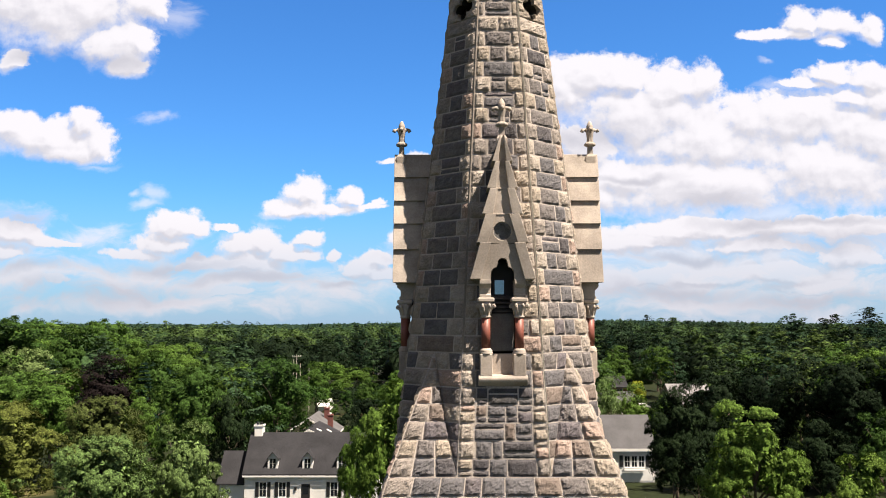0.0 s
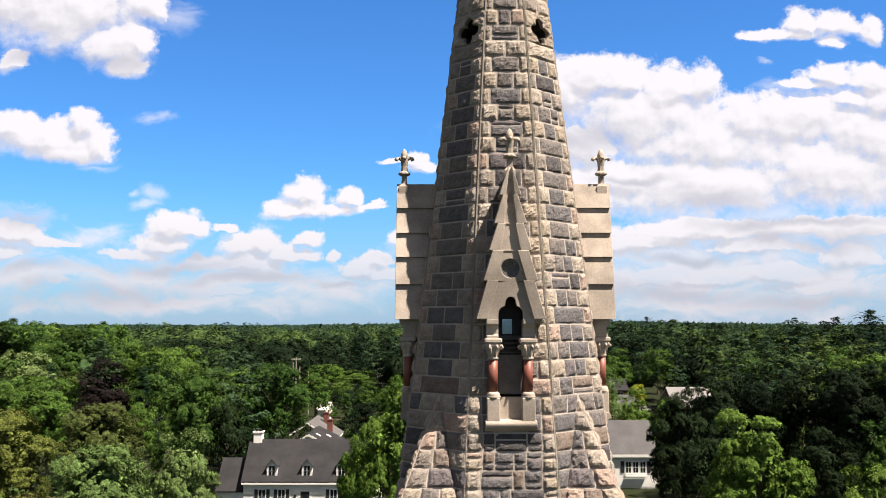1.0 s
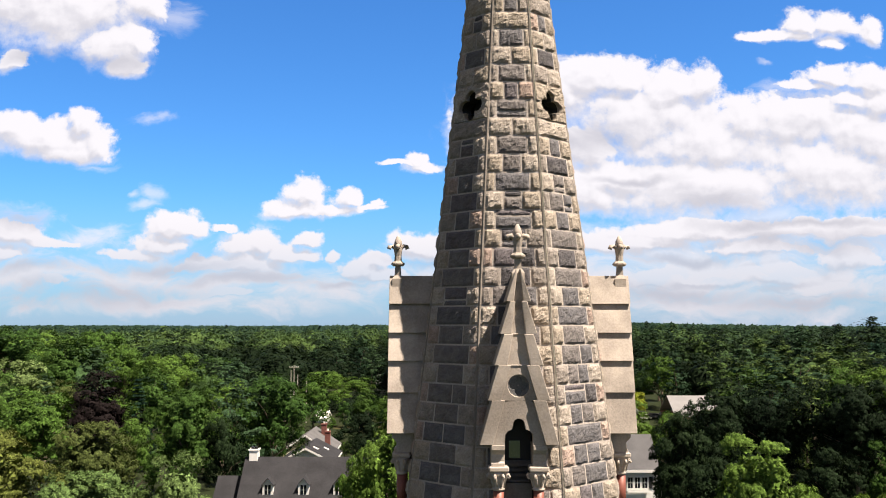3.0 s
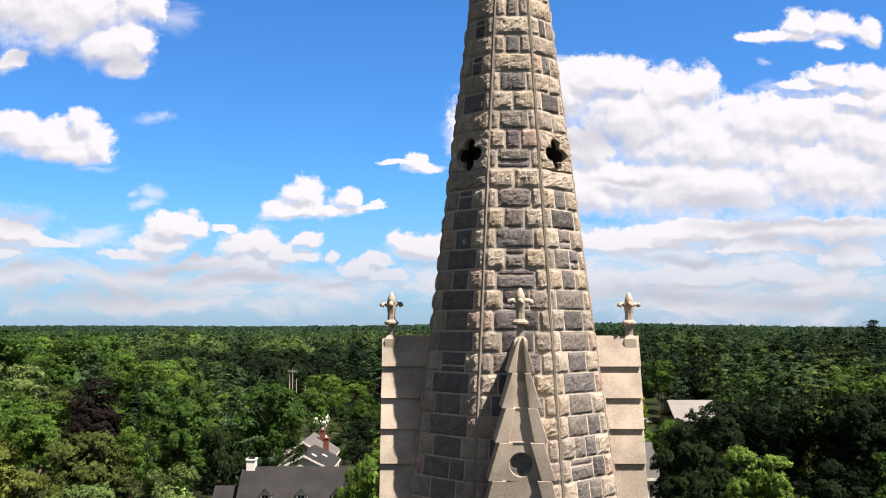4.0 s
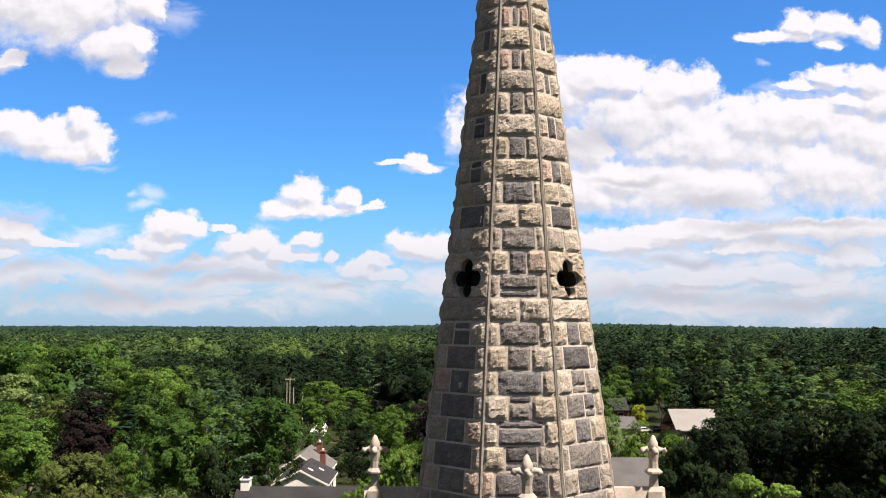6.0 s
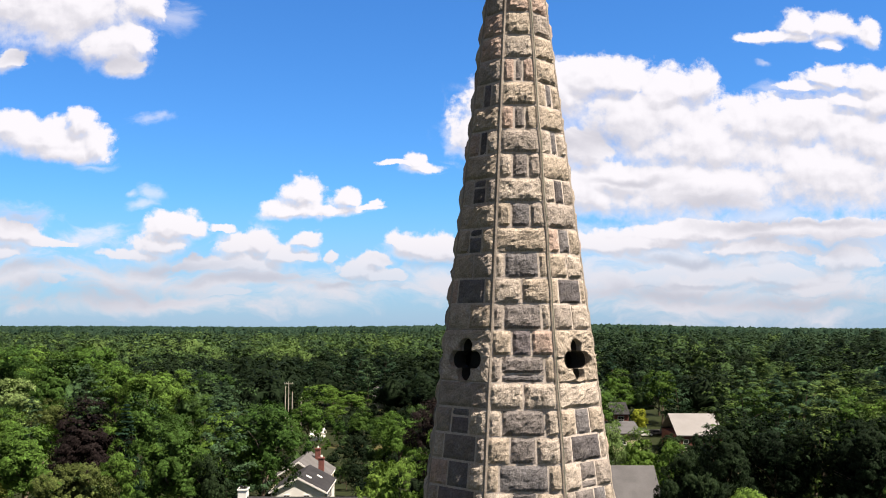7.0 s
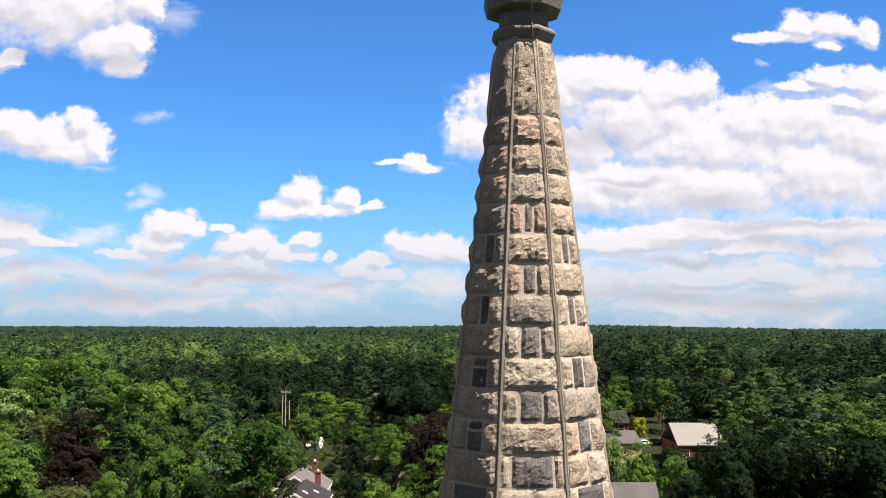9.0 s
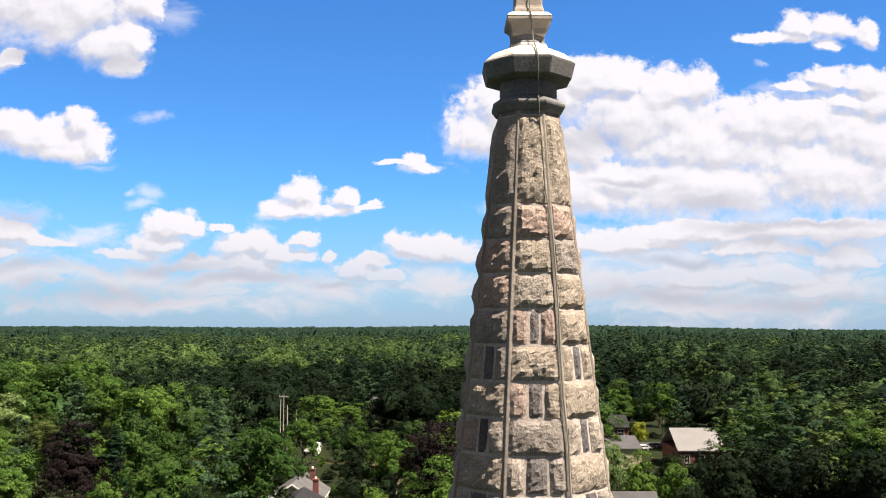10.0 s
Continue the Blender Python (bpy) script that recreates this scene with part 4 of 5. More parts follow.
    bmesh.ops.bevel(bm, geom=[e for e in bm.edges], offset=0.008, segments=1, affect="EDGES")
    part("sill", bm, m_dressed, top, "projecting stone sill")
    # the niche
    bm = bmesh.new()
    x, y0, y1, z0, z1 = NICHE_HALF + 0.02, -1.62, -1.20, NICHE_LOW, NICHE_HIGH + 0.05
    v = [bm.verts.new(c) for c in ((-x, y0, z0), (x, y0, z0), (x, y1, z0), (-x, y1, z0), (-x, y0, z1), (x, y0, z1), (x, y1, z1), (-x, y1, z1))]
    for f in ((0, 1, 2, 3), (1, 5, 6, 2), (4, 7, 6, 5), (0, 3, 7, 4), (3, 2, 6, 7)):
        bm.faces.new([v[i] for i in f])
    # The lining's dark colour holds the shade of the niche.
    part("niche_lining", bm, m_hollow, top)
    part("niche_panel", box(-0.215, 0.215, -1.60, -1.53, 22.12, 22.78, 0.01), m_louvre, top, "dark stone slab closing the niche")
    part("niche_step", box(-0.215, 0.215, -1.66, -1.5, 21.72, 22.08, 0.01), m_dressed, top)
    for k in range(4):
        z = 22.80 + 0.075 * k
        bm = loft([[(s, -1.62, z), (s, -1.60, z + 0.012), (s, -1.50, z + 0.07), (s, -1.52, z + 0.055)] for s in (-0.215, 0.215)])
        part("louvre", bm, m_louvre, top)
    window = part("window", box(-0.215, 0.215, -1.42, -1.40, 23.08, 23.7), m_black, top, "small window in the niche")
    part("pane", box(-0.115, 0.05, -1.44, -1.425, 23.12, 23.37), m_mirror, window)
    # finial
    yy = -1.84
    fin = part("finial", turned([(0.13, 25.70), (0.13, 25.84), (0.075, 25.90), (0.062, 26.06)], 0, yy, 4, math.radians(45)), m_dressed, top, "crocketed stone finial")
    part("finial_collar", turned([(0.085, 26.05), (0.118, 26.075), (0.118, 26.095), (0.07, 26.135)], 0, yy, 8, math.radians(22.5)), m_dressed, fin)
    part("finial_shaft", turned([(0.068, 26.12), (0.06, 26.22), (0.075, 26.32), (0.08, 26.36)], 0, yy, 8, math.radians(22.5)), m_dressed, fin)
    for q in range(4):
        a = math.pi / 2 * q
        o = Vector((math.cos(a), math.sin(a), 0))
        c = Vector((0, yy, 0))
        pts = [c + o * 0.03 + Vector((0, 0, 26.34)), c + o * 0.09 + Vector((0, 0, 26.385)), c + o * 0.14 + Vector((0, 0, 26.375)), c + o * 0.155 + Vector((0, 0, 26.335))]
        part("finial_leaf", tube(pts, 0.038, 6), m_dressed, fin, "", True)
    part("finial_bud", turned([(0.05, 26.36), (0.066, 26.41), (0.062, 26.46), (0.03, 26.535), (0.008, 26.56)], 0, yy, 12), m_dressed, fin, "", True)
    return top


def build_spire():
    spire = empty("spire", Matrix.Identity(4), label="eight-sided rock-faced granite church spire with pale quoins", category="spire")
    build_core(spire)
    build_cap(spire)
    build_arrises(spire)
    build_quatrefoils(spire)
    build_cable()
    lucarne = build_lucarne()
    for a in (90, -90):
        copy_thing(lucarne, Matrix.Translation(AXIS) @ Matrix.Rotation(radians(a), 4, "Z"))
    return spire


spire = build_spire()


# ---- trees ----
def unit(v):
    return v / (np.linalg.norm(v, axis=1)[:, None] + 1e-9)


def leaf_blades(rng, centres, radii, count, size, up=0.08, flat=0.0, dome=0.85, fuzz=0.32, ragged=0.24):
    """Leaf sprays: count small blades round each centre, turned outwards from their own clump."""
    n = len(centres) * count
    c = np.repeat(centres, count, 0)
    r = np.repeat(radii, count)[:, None]
    d = unit(rng.normal(size=(n, 3)))
    d[:, 2] = np.where(d[:, 2] < -0.35, -d[:, 2], d[:, 2])
    p = c + d * r * (1.0 + 0.32 * fuzz - fuzz * rng.uniform(0, 1, (n, 1))) * np.array([1, 1, 1 - 0.55 * flat])
    mid = np.array([0, 0, centres[:, 2].mean()])
    away = unit((p - mid) / np.array([1, 1, 1.2]))
    nm = d * (0.75 - 0.3 * flat) + away * dome + rng.normal(size=(n, 3)) * ragged
    nm[:, 2] += up + 0.6 * flat
    nm = unit(nm)
    t = unit(np.cross(nm, rng.normal(size=(n, 3))))
    b = np.cross(nm, t)
    s = size * rng.uniform(0.6, 1.4, (n, 1))
    q = np.stack([p + t * s * 1.15, p - t * s * 0.7 + b * s * 0.55, p - t * s * 0.55 - b * s * 0.55], 1)
    return q.reshape(-1, 3)


def crown_heart(rng, centres, per, size, lo=0.40, hi=0.74):
    """The close leafage deep inside a crown, behind its clumps."""
    n = len(centres) * per
    mid = np.array([0.0, 0.0, (centres[:, 2].min() + centres[:, 2].max()) / 2])
    p = mid + (np.repeat(centres, per, 0) - mid) * rng.uniform(lo, hi, (n, 1)) + rng.normal(size=(n, 3)) * 0.35
    nm = unit(unit(p - mid) + rng.normal(size=(n, 3)) * 0.5)
    t = unit(np.cross(nm, rng.normal(size=(n, 3))))
    b = np.cross(nm, t)
    s = size * rng.uniform(0.7, 1.3, (n, 1))
    return np.stack([p + t * s * 1.1, p - t * s * 0.7 + b * s * 0.8, p - t * s * 0.7 - b * s * 0.8], 1).reshape(-1, 3)


def tri_mesh(name, verts, tris):
    me = bpy.data.meshes.new(name)
    me.vertices.add(len(verts))
    me.vertices.foreach_set("co", verts.astype(np.float32).ravel())
    me.loops.add(len(tris) * 3)
    me.loops.foreach_set("vertex_index", tris.astype(np.int32).ravel())
    me.polygons.add(len(tris))
    me.polygons.foreach_set("loop_start", np.arange(0, len(tris) * 3, 3, dtype=np.int32))
    me.update(calc_edges=True)
    return me


def blades_mesh(name, verts):
    return tri_mesh(name, verts, np.arange(len(verts)).reshape(-1, 3))


def bough_hearts(rng, boughs, height, spread):
    """Where the boughs of a domed crown bulge: heart, radius and outward way of each."""
    seed = rng.uniform(0, 90)
    for k in range(boughs):
        c = 1 - 1.55 * (k + 0.5) / boughs + rng.normal(0, 0.07)
        c = max(-0.7, min(1.0, c))
        a = 2.39996 * k + rng.normal(0, 0.35)
        s = math.sqrt(max(0.0, 1 - c * c))
        d = np.array((s * math.cos(a), s * math.sin(a), c))
        swell = 0.84 + 0.34 * noise.noise((d[0] * 1.5 + seed, d[1] * 1.5, d[2] * 1.5)) + rng.uniform(-0.12, 0.10)
        rb = spread * 1.16 / math.sqrt(boughs) * rng.uniform(0.72, 1.22)
        tall = height * (0.46 if c > 0 else 0.36)
        yield np.array((d[0] * (swell * spread - rb * 0.6), d[1] * (swell * spread - rb * 0.6), height * 0.52 + c * swell * tall - rb * 0.4)), rb, d


def broad_crown(rng, boughs, clumps, height=15.0, spread=5.2, base=0.12):
    """Centres and sizes of the leaf clumps, which cover each bough and leave deep gaps between boughs."""
    cs, rs = [], []
    for heart, rb, d in bough_hearts(rng, boughs, height, spread):
        lean = d * 0.7 + np.array((0, 0, 0.7))
        for _ in range(clumps):
            w = rng.normal(size=3)
            w /= np.linalg.norm(w)
            if w @ lean < -0.25:
                w = -w
            q = heart + w * rb * rng.uniform(0.72, 1.05) * np.array((1, 1, 0.82))
            r = rb * rng.uniform(0.20, 0.38) * math.sqrt(20.0 / clumps)
            q[2] = max(base * height + r * 0.5, q[2])
            cs.append(q)
            rs.append(r)
    cs, rs = np.array(cs), np.array(rs)
    cs[:, 2] *= height / (cs[:, 2] + rs).max()
    return cs, rs


def lumpy_crown(rng, boughs, cols, rows, height=15.0, spread=5.6):
    """A far crown as one closed, bulging skin over its boughs: corners and triangles."""
    hearts = list(bough_hearts(rng, boughs, height, spread))
    mid = np.array((0, 0, height * 0.42))
    pts = []
    for j in range(rows + 1):
        th = math.pi * 0.86 * j / rows
        for i in range(cols):
            ph = 2 * math.pi * (i + 0.5 * (j % 2)) / cols + rng.normal(0, 0.06)
            d = np.array((math.sin(th) * math.cos(ph), math.sin(th) * math.sin(ph), math.cos(th)))
            far = spread * 0.45
            for heart, rb, _ in hearts:
                h = heart - mid
                along = h @ d
                disc = along * along - h @ h + rb * rb
                if disc > 0:
                    far = max(far, along + math.sqrt(disc))
            pts.append(mid + d * far * rng.uniform(0.92, 1.06))
    tris = []
    for j in range(rows):
        for i in range(cols):
            a, b = j * cols + i, j * cols + (i + 1) % cols
            c, e = a + cols, b + cols
            tris += [(a, c, b), (b, c, e)] if j % 2 else [(a, c, e), (a, e, b)]
    return np.array(pts), np.array(tris)


def pine_crown(rng, height=19.0, spread=4.6):
    """A white pine: plumed sprays in open layers on long level limbs that turn up at their ends."""
    cs, rs = [], []
    z = 0.22 * height
    while z < height * 0.95:
        f = 1 - z / height
        reach = spread * (f ** 0.6) * rng.uniform(0.7, 1.2) + 0.35
        limbs = rng.integers(4, 7)
        a0 = rng.uniform(0, 6.28)
        for k in range(limbs):
            a = a0 + 6.283 * k / limbs + rng.normal(0, 0.3)
            ln = reach * rng.uniform(0.5, 1.15)
            rise = rng.normal(0.1, 0.35)
            for q in np.linspace(0.35, 1.0, max(2, int(ln / 0.75))):
                w = rng.normal(0, 0.10 * ln)
                cs.append((math.cos(a) * ln * q - math.sin(a) * w, math.sin(a) * ln * q + math.cos(a) * w, z + rise + 0.30 * ln * q * q + rng.normal(0, 0.10)))
                rs.append((0.34 + 0.42 * min(1.0, ln / 3.5)) * rng.uniform(0.7, 1.15))
        z += rng.uniform(1.3, 2.0) * (0.5 + 0.5 * min(1.0, f * 2.5))
    for f in (0.88, 0.91, 0.94, 0.965, 0.985):
        cs.append((rng.normal(0, 0.08), rng.normal(0, 0.08), height * f))
        rs.append(0.25 + 4.0 * (1 - f))
    return np.array(cs), np.array(rs)


def spruce_crown(rng, height=15.0, spread=3.0):
    cs, rs = [], []
    z = 0.10 * height
    while z < height * 0.98:
        f = 1 - z / height
        reach = spread * f ** 0.9 + 0.12
        for k in range(9):
            a = rng.uniform(0, 6.283)
            ln = reach * rng.uniform(0.75, 1.1)
            for s in (0.45, 0.75, 1.0):
                cs.append((math.cos(a) * ln * s, math.sin(a) * ln * s, z - 0.22 * ln * s + 0.25 * ln * s * s))
                rs.append(0.30 + 0.18 * f)
        z += 0.62
    return np.array(cs), np.array(rs)


def trunk_bm(rng, height, girth, targets):
    """A tapered trunk with a few limbs that reach into the crown."""
    rings = []
    for k in range(6):
        f = k / 5
        r = girth * (1.25 if k == 0 else 1 - 0.8 * f)
        ox, oy = 0.25 * math.sin(f * 3 + girth * 9), 0.2 * math.cos(f * 2.3)
        rings.append([(ox * f + r * math.cos(6.283 * i / 7), oy * f + r * math.sin(6.283 * i / 7), f * height * 0.58) for i in range(7)])
    bm = loft(rings)
    for t in targets:
        z = min(t[2] * 0.62, height * 0.7)
        a, b = Vector((0, 0, min(z, height * 0.5))), Vector(t) * 0.9
        m = a.lerp(b, 0.5) + Vector((0, 0, 0.6))
        pts, radii = (a, m, b), (girth * 0.42, girth * 0.26, girth * 0.07)
        rows = []
        for p, r in zip(pts, radii):
            d = (b - a).normalized()
            x = d.cross(Vector((0.3, 0.2, 1))).normalized()
            y = d.cross(x)
            rows.append([bm.verts.new(p + (x * math.cos(6.283 * i / 5) + y * math.sin(6.283 * i / 5)) * r) for i in range(5)])
        for u, v in zip(rows, rows[1:]):
            for i in range(5):
                bm.faces.new((u[i], u[(i + 1) % 5], v[(i + 1) % 5], v[i]))
    return bm


class Tree:
    """A kind of tree, built once and then copied."""

    def __init__(self, name, crown, leaf_count, leaf_size, height, girth, mat, label, seed, flat=0.0, category="tree", limbs=7, fuzz=0.32):
        rng = np.random.default_rng(seed)
        cs, rs = crown(rng)
        self.height = height
        leaves = leaf_blades(rng, cs, rs, leaf_count, leaf_size, flat=flat, fuzz=fuzz)
        if not flat:
            leaves = np.concatenate([leaves, crown_heart(rng, cs, 6, 0.26, 0.42, 0.72)])
        self.crown = blades_mesh("crown", leaves)
        self.trunk = bpy.data.meshes.new("trunk")
        bm = trunk_bm(rng, height, girth, [cs[i] for i in rng.choice(len(cs), limbs)])
        bm.to_mesh(self.trunk)
        bm.free()
        self.trunk.materials.append(m_bark)
        self.name, self.mat, self.label, self.category = name, mat, label, category
        self.first = None

    def plant(self, x, y, top, wide=1.0, turn=0.0, mat=None, label=None, group="trees of the wood"):
        g = ground_z(x, y) - 0.1
        k = (top - g) / self.height
        me = self.crown if mat is None else None
        m = Matrix.Translation((x, y, g)) @ Matrix.Rotation(turn, 4, "Z") @ Matrix.Diagonal((k * wide, k * wide, k, 1))
        ob = empty(self.name, m, label=label or self.label, category=self.category, group=group)
        hang("trunk", self.trunk, None, ob)
        key = mat or self.mat
        if not hasattr(self, "by_mat"):
            self.by_mat = {}
        if key.name not in self.by_mat:
            mesh = self.crown.copy()
            mesh.materials.clear()
            mesh.materials.append(key)
            self.by_mat[key.name] = mesh
        hang("crown", self.by_mat[key.name], None, ob)
        return ob


near_kinds = [Tree("broadleaf_tree", lambda r, s=s: broad_crown(r, 15 + 3 * s, 26, 15.0, 5.3 + 0.25 * s), 66, 0.108, 15.0, 0.32, m_leaf,
                   "leafy green broadleaf tree in full summer leaf", 20 + s, fuzz=0.5) for s in range(4)]
mid_kinds = [Tree("broadleaf_tree", lambda r, s=s: broad_crown(r, 13 + 2 * s, 16, 15.0, 5.4 + 0.3 * s), 40, 0.152, 15.0, 0.32, m_leaf,
                  "dense green broadleaf tree in the wood", 40 + s, fuzz=0.4) for s in range(4)]
pine_kinds = [Tree("pine_tree", lambda r: pine_crown(r, 19.0, 5.0), 34, 0.21, 19.0, 0.28, m_needle,
                   "tall white pine with layered dark needles", 60 + s, 0.7, "pine tree", 4) for s in range(3)]
spruce_kind = Tree("spruce_tree", lambda r: spruce_crown(r), 16, 0.2, 15.0, 0.2, m_needle, "slender spruce with drooping dark branches", 70, 0.6, "spruce tree", 2)

taken = []


def clear(x, y, gap):
    for tx, ty, tr in taken:
        if (tx - x) ** 2 + (ty - y) ** 2 < (gap * 0.5 + tr) ** 2:
            return False
    return True


def specimen(kind, px, py, dist, wide=1.0, mat=None, label=None):
    """A tree known by the way in which its top is seen from the first eye (x and y of the plane ahead times 1644) and its distance."""
    x = 0.115 + (px - 784) / 1644 * dist
    y = 0.348 + dist
    top = 22.62 + (573 - py) / 1644 * dist
    taken.append((x, y, 5.2 * wide))
    if kind in near_kinds and dist > 124:
        kind = mid_kinds[near_kinds.index(kind)]
    kind.plant(x, y, top, wide, px * 0.7, mat, label)


def plant_trees():
    N, M, P = near_kinds, mid_kinds, pine_kinds
    olive, pale, bright = m_leaf_olive, m_leaf_pale, m_leaf_bright
    # before the wood, west of the spire
    specimen(N[0], 22, 706, 92, 1.10, olive, "olive-brown broadleaf tree at the edge of the wood")
    specimen(N[1], 190, 766, 79, 1.05, pale, "pale green silvery maple in full leaf")
    specimen(N[2], 335, 742, 86, 0.72, pale, "pale green silvery maple in full leaf")
    specimen(N[3], 0, 842, 72, 0.80, bright, "bright green broadleaf tree")
    specimen(N[0], 345, 648, 120, 0.98, m_leaf_maple, "deep green rounded maple behind a house")
    specimen(N[1], 490, 628, 146, 1.05, m_leaf_maple)
    specimen(N[3], 425, 640, 150, 0.95, m_leaf_fresh)
    specimen(M[2], 515, 668, 178, 0.85, m_leaf_maple)
    specimen(N[2], 692, 664, 85, 0.62, bright, "sunlit yellow-green tree beside a house")
    specimen(N[3], 632, 752, 95, 0.50, bright, "sunlit yellow-green young tree before a house")
    specimen(M[2], 574, 640, 292, 2.3, bright)
    specimen(M[0], 632, 650, 284, 2.0, m_leaf_fresh)
    specimen(M[3], 655, 668, 235, 1.2, m_leaf_maple)
    specimen(N[1], 190, 698, 104, 1.02, m_leaf_dusky, "olive-tinged broadleaf tree in full leaf")
    specimen(N[2], 96, 654, 128, 1.10, m_leaf_fresh, "bright green broadleaf tree")
    specimen(N[3], 20, 625, 140, 1.05, m_leaf_maple)
    specimen(N[0], 255, 680, 126, 0.70, m_leaf_fresh)
    specimen(N[3], 275, 622, 165, 0.95, m_leaf_maple)
    specimen(N[3], 198, 626, 152, 1.12, m_leaf_purple, "copper beech with dark purple leaves")
    specimen(N[1], 790, 622, 150, 0.95, m_leaf_purple, "copper beech with dark purple leaves")
    specimen(N[0], 715, 655, 170, 0.95, m_leaf_fresh)
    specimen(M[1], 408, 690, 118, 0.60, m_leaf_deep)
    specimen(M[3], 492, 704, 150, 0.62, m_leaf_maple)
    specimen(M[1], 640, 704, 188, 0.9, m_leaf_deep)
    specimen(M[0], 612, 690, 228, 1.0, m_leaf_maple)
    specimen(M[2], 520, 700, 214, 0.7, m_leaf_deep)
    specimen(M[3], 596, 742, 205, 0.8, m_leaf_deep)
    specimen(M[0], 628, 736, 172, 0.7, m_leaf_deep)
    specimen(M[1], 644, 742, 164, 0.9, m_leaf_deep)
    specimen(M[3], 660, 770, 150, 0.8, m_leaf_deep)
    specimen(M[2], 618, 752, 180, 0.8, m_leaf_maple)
    specimen(M[0], 602, 670, 262, 1.7, m_leaf_fresh)
    specimen(M[3], 556, 676, 262, 1.4, bright)
    specimen(M[1], 642, 688, 240, 1.3, m_leaf_maple)
    specimen(M[0], 540, 702, 250, 1.0, m_leaf_maple)
    specimen(M[2], 690, 680, 220, 1.2, m_leaf_maple)
    specimen(M[1], 735, 668, 230, 1.2, m_leaf_deep)
    specimen(M[2], 608, 764, 186, 0.6, m_leaf_deep)
    specimen(M[1], 505, 660, 230, 0.9, m_leaf_maple)
    specimen(M[1], 690, 735, 150, 0.8, m_leaf_maple)
    specimen(spruce_kind, 258, 640, 160, 1.0)
    specimen(spruce_kind, 410, 632, 205, 1.0)
    specimen(P[0], 185, 590, 205, 1.2)
    # east of the spire
    specimen(N[2], 1325, 706, 83, 0.92, bright, "bright green maple standing before dark pines")
    specimen(N[3], 1190, 682, 110, 0.72, m_leaf_deep, "dark green tree beside a white house")
    specimen(N[0], 1228, 770, 101, 0.8, m_leaf_deep, "dark green shrubby tree beside a white house")
    specimen(N[1], 1185, 775, 107, 0.75, m_leaf_deep, "dark green shrubby tree beside a white house")
    specimen(N[0], 1068, 664, 152, 0.50, pale, "light green tree beside a white house")
    specimen(N[3], 1122, 678, 160, 0.90, bright, "light green tree beside a white house")
    specimen(N[1], 1172, 696, 158, 0.82, m_leaf_fresh, "light green tree beside a white house")
    specimen(N[2], 1500, 800, 72, 0.76, bright, "bright green broadleaf tree")
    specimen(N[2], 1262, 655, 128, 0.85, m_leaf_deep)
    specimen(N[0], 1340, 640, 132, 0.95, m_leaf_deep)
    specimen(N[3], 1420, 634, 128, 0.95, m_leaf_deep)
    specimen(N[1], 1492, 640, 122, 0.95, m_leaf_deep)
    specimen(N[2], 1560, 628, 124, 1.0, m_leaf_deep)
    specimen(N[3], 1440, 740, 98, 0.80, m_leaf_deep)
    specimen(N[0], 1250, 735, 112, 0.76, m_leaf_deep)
    specimen(N[2], 1555, 726, 98, 0.80, m_leaf_maple)
    specimen(P[1], 1238, 690, 216, 1.3, m_needle)
    specimen(spruce_kind, 1220, 706, 214, 1.1)
    # pines: in the east mostly needles with sunlight put into their colour, dark ones elsewhere
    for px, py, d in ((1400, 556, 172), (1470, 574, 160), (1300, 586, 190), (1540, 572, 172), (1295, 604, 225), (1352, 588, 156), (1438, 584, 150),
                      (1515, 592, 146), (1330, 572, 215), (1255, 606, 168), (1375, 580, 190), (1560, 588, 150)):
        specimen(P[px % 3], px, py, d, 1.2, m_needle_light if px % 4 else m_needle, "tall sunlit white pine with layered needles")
    for px, py, d in ((1190, 600, 260), (1160, 592, 300), (110, 574, 300), (60, 566, 310), (640, 580, 330), (690, 572, 340), (600, 592, 330), (1130, 590, 330), (1080, 592, 340), (660, 596, 300), (560, 602, 310)):
        specimen(P[px % 3], px, py, d, 1.15)
    for px, py, d, w in ((30, 558, 230, 1.2), (82, 566, 236, 1.1), (135, 572, 226, 1.0), (182, 564, 240, 1.15), (232, 590, 232, 1.1), (290, 606, 222, 1.2), (340, 606, 240, 1.1), (390, 612, 250, 1.0), (560, 640, 205, 1.0)):
        specimen(M[px % 4], px, py, d, w, m_leaf_fresh if px % 3 else m_leaf_maple)
    for px, py, d, w in ((1095, 612, 290, 1.2), (1165, 612, 280, 1.0), (1475, 606, 150, 1.0), (1545, 612, 138, 0.9), (1060, 640, 240, 1.0)):
        specimen(M[px % 4], px, py, d, w, m_leaf_fresh)
    near_kinds[1].plant(53.0, 256.0, 6.8, 0.9, 1.0, m_leaf_yellow, "yellow-green shrub beside a brick building", "shrubs")
    rng = random.Random(11)
    # the wood, tree by tree out to 255 m; gaps are kept before and round the houses
    y = 126.0
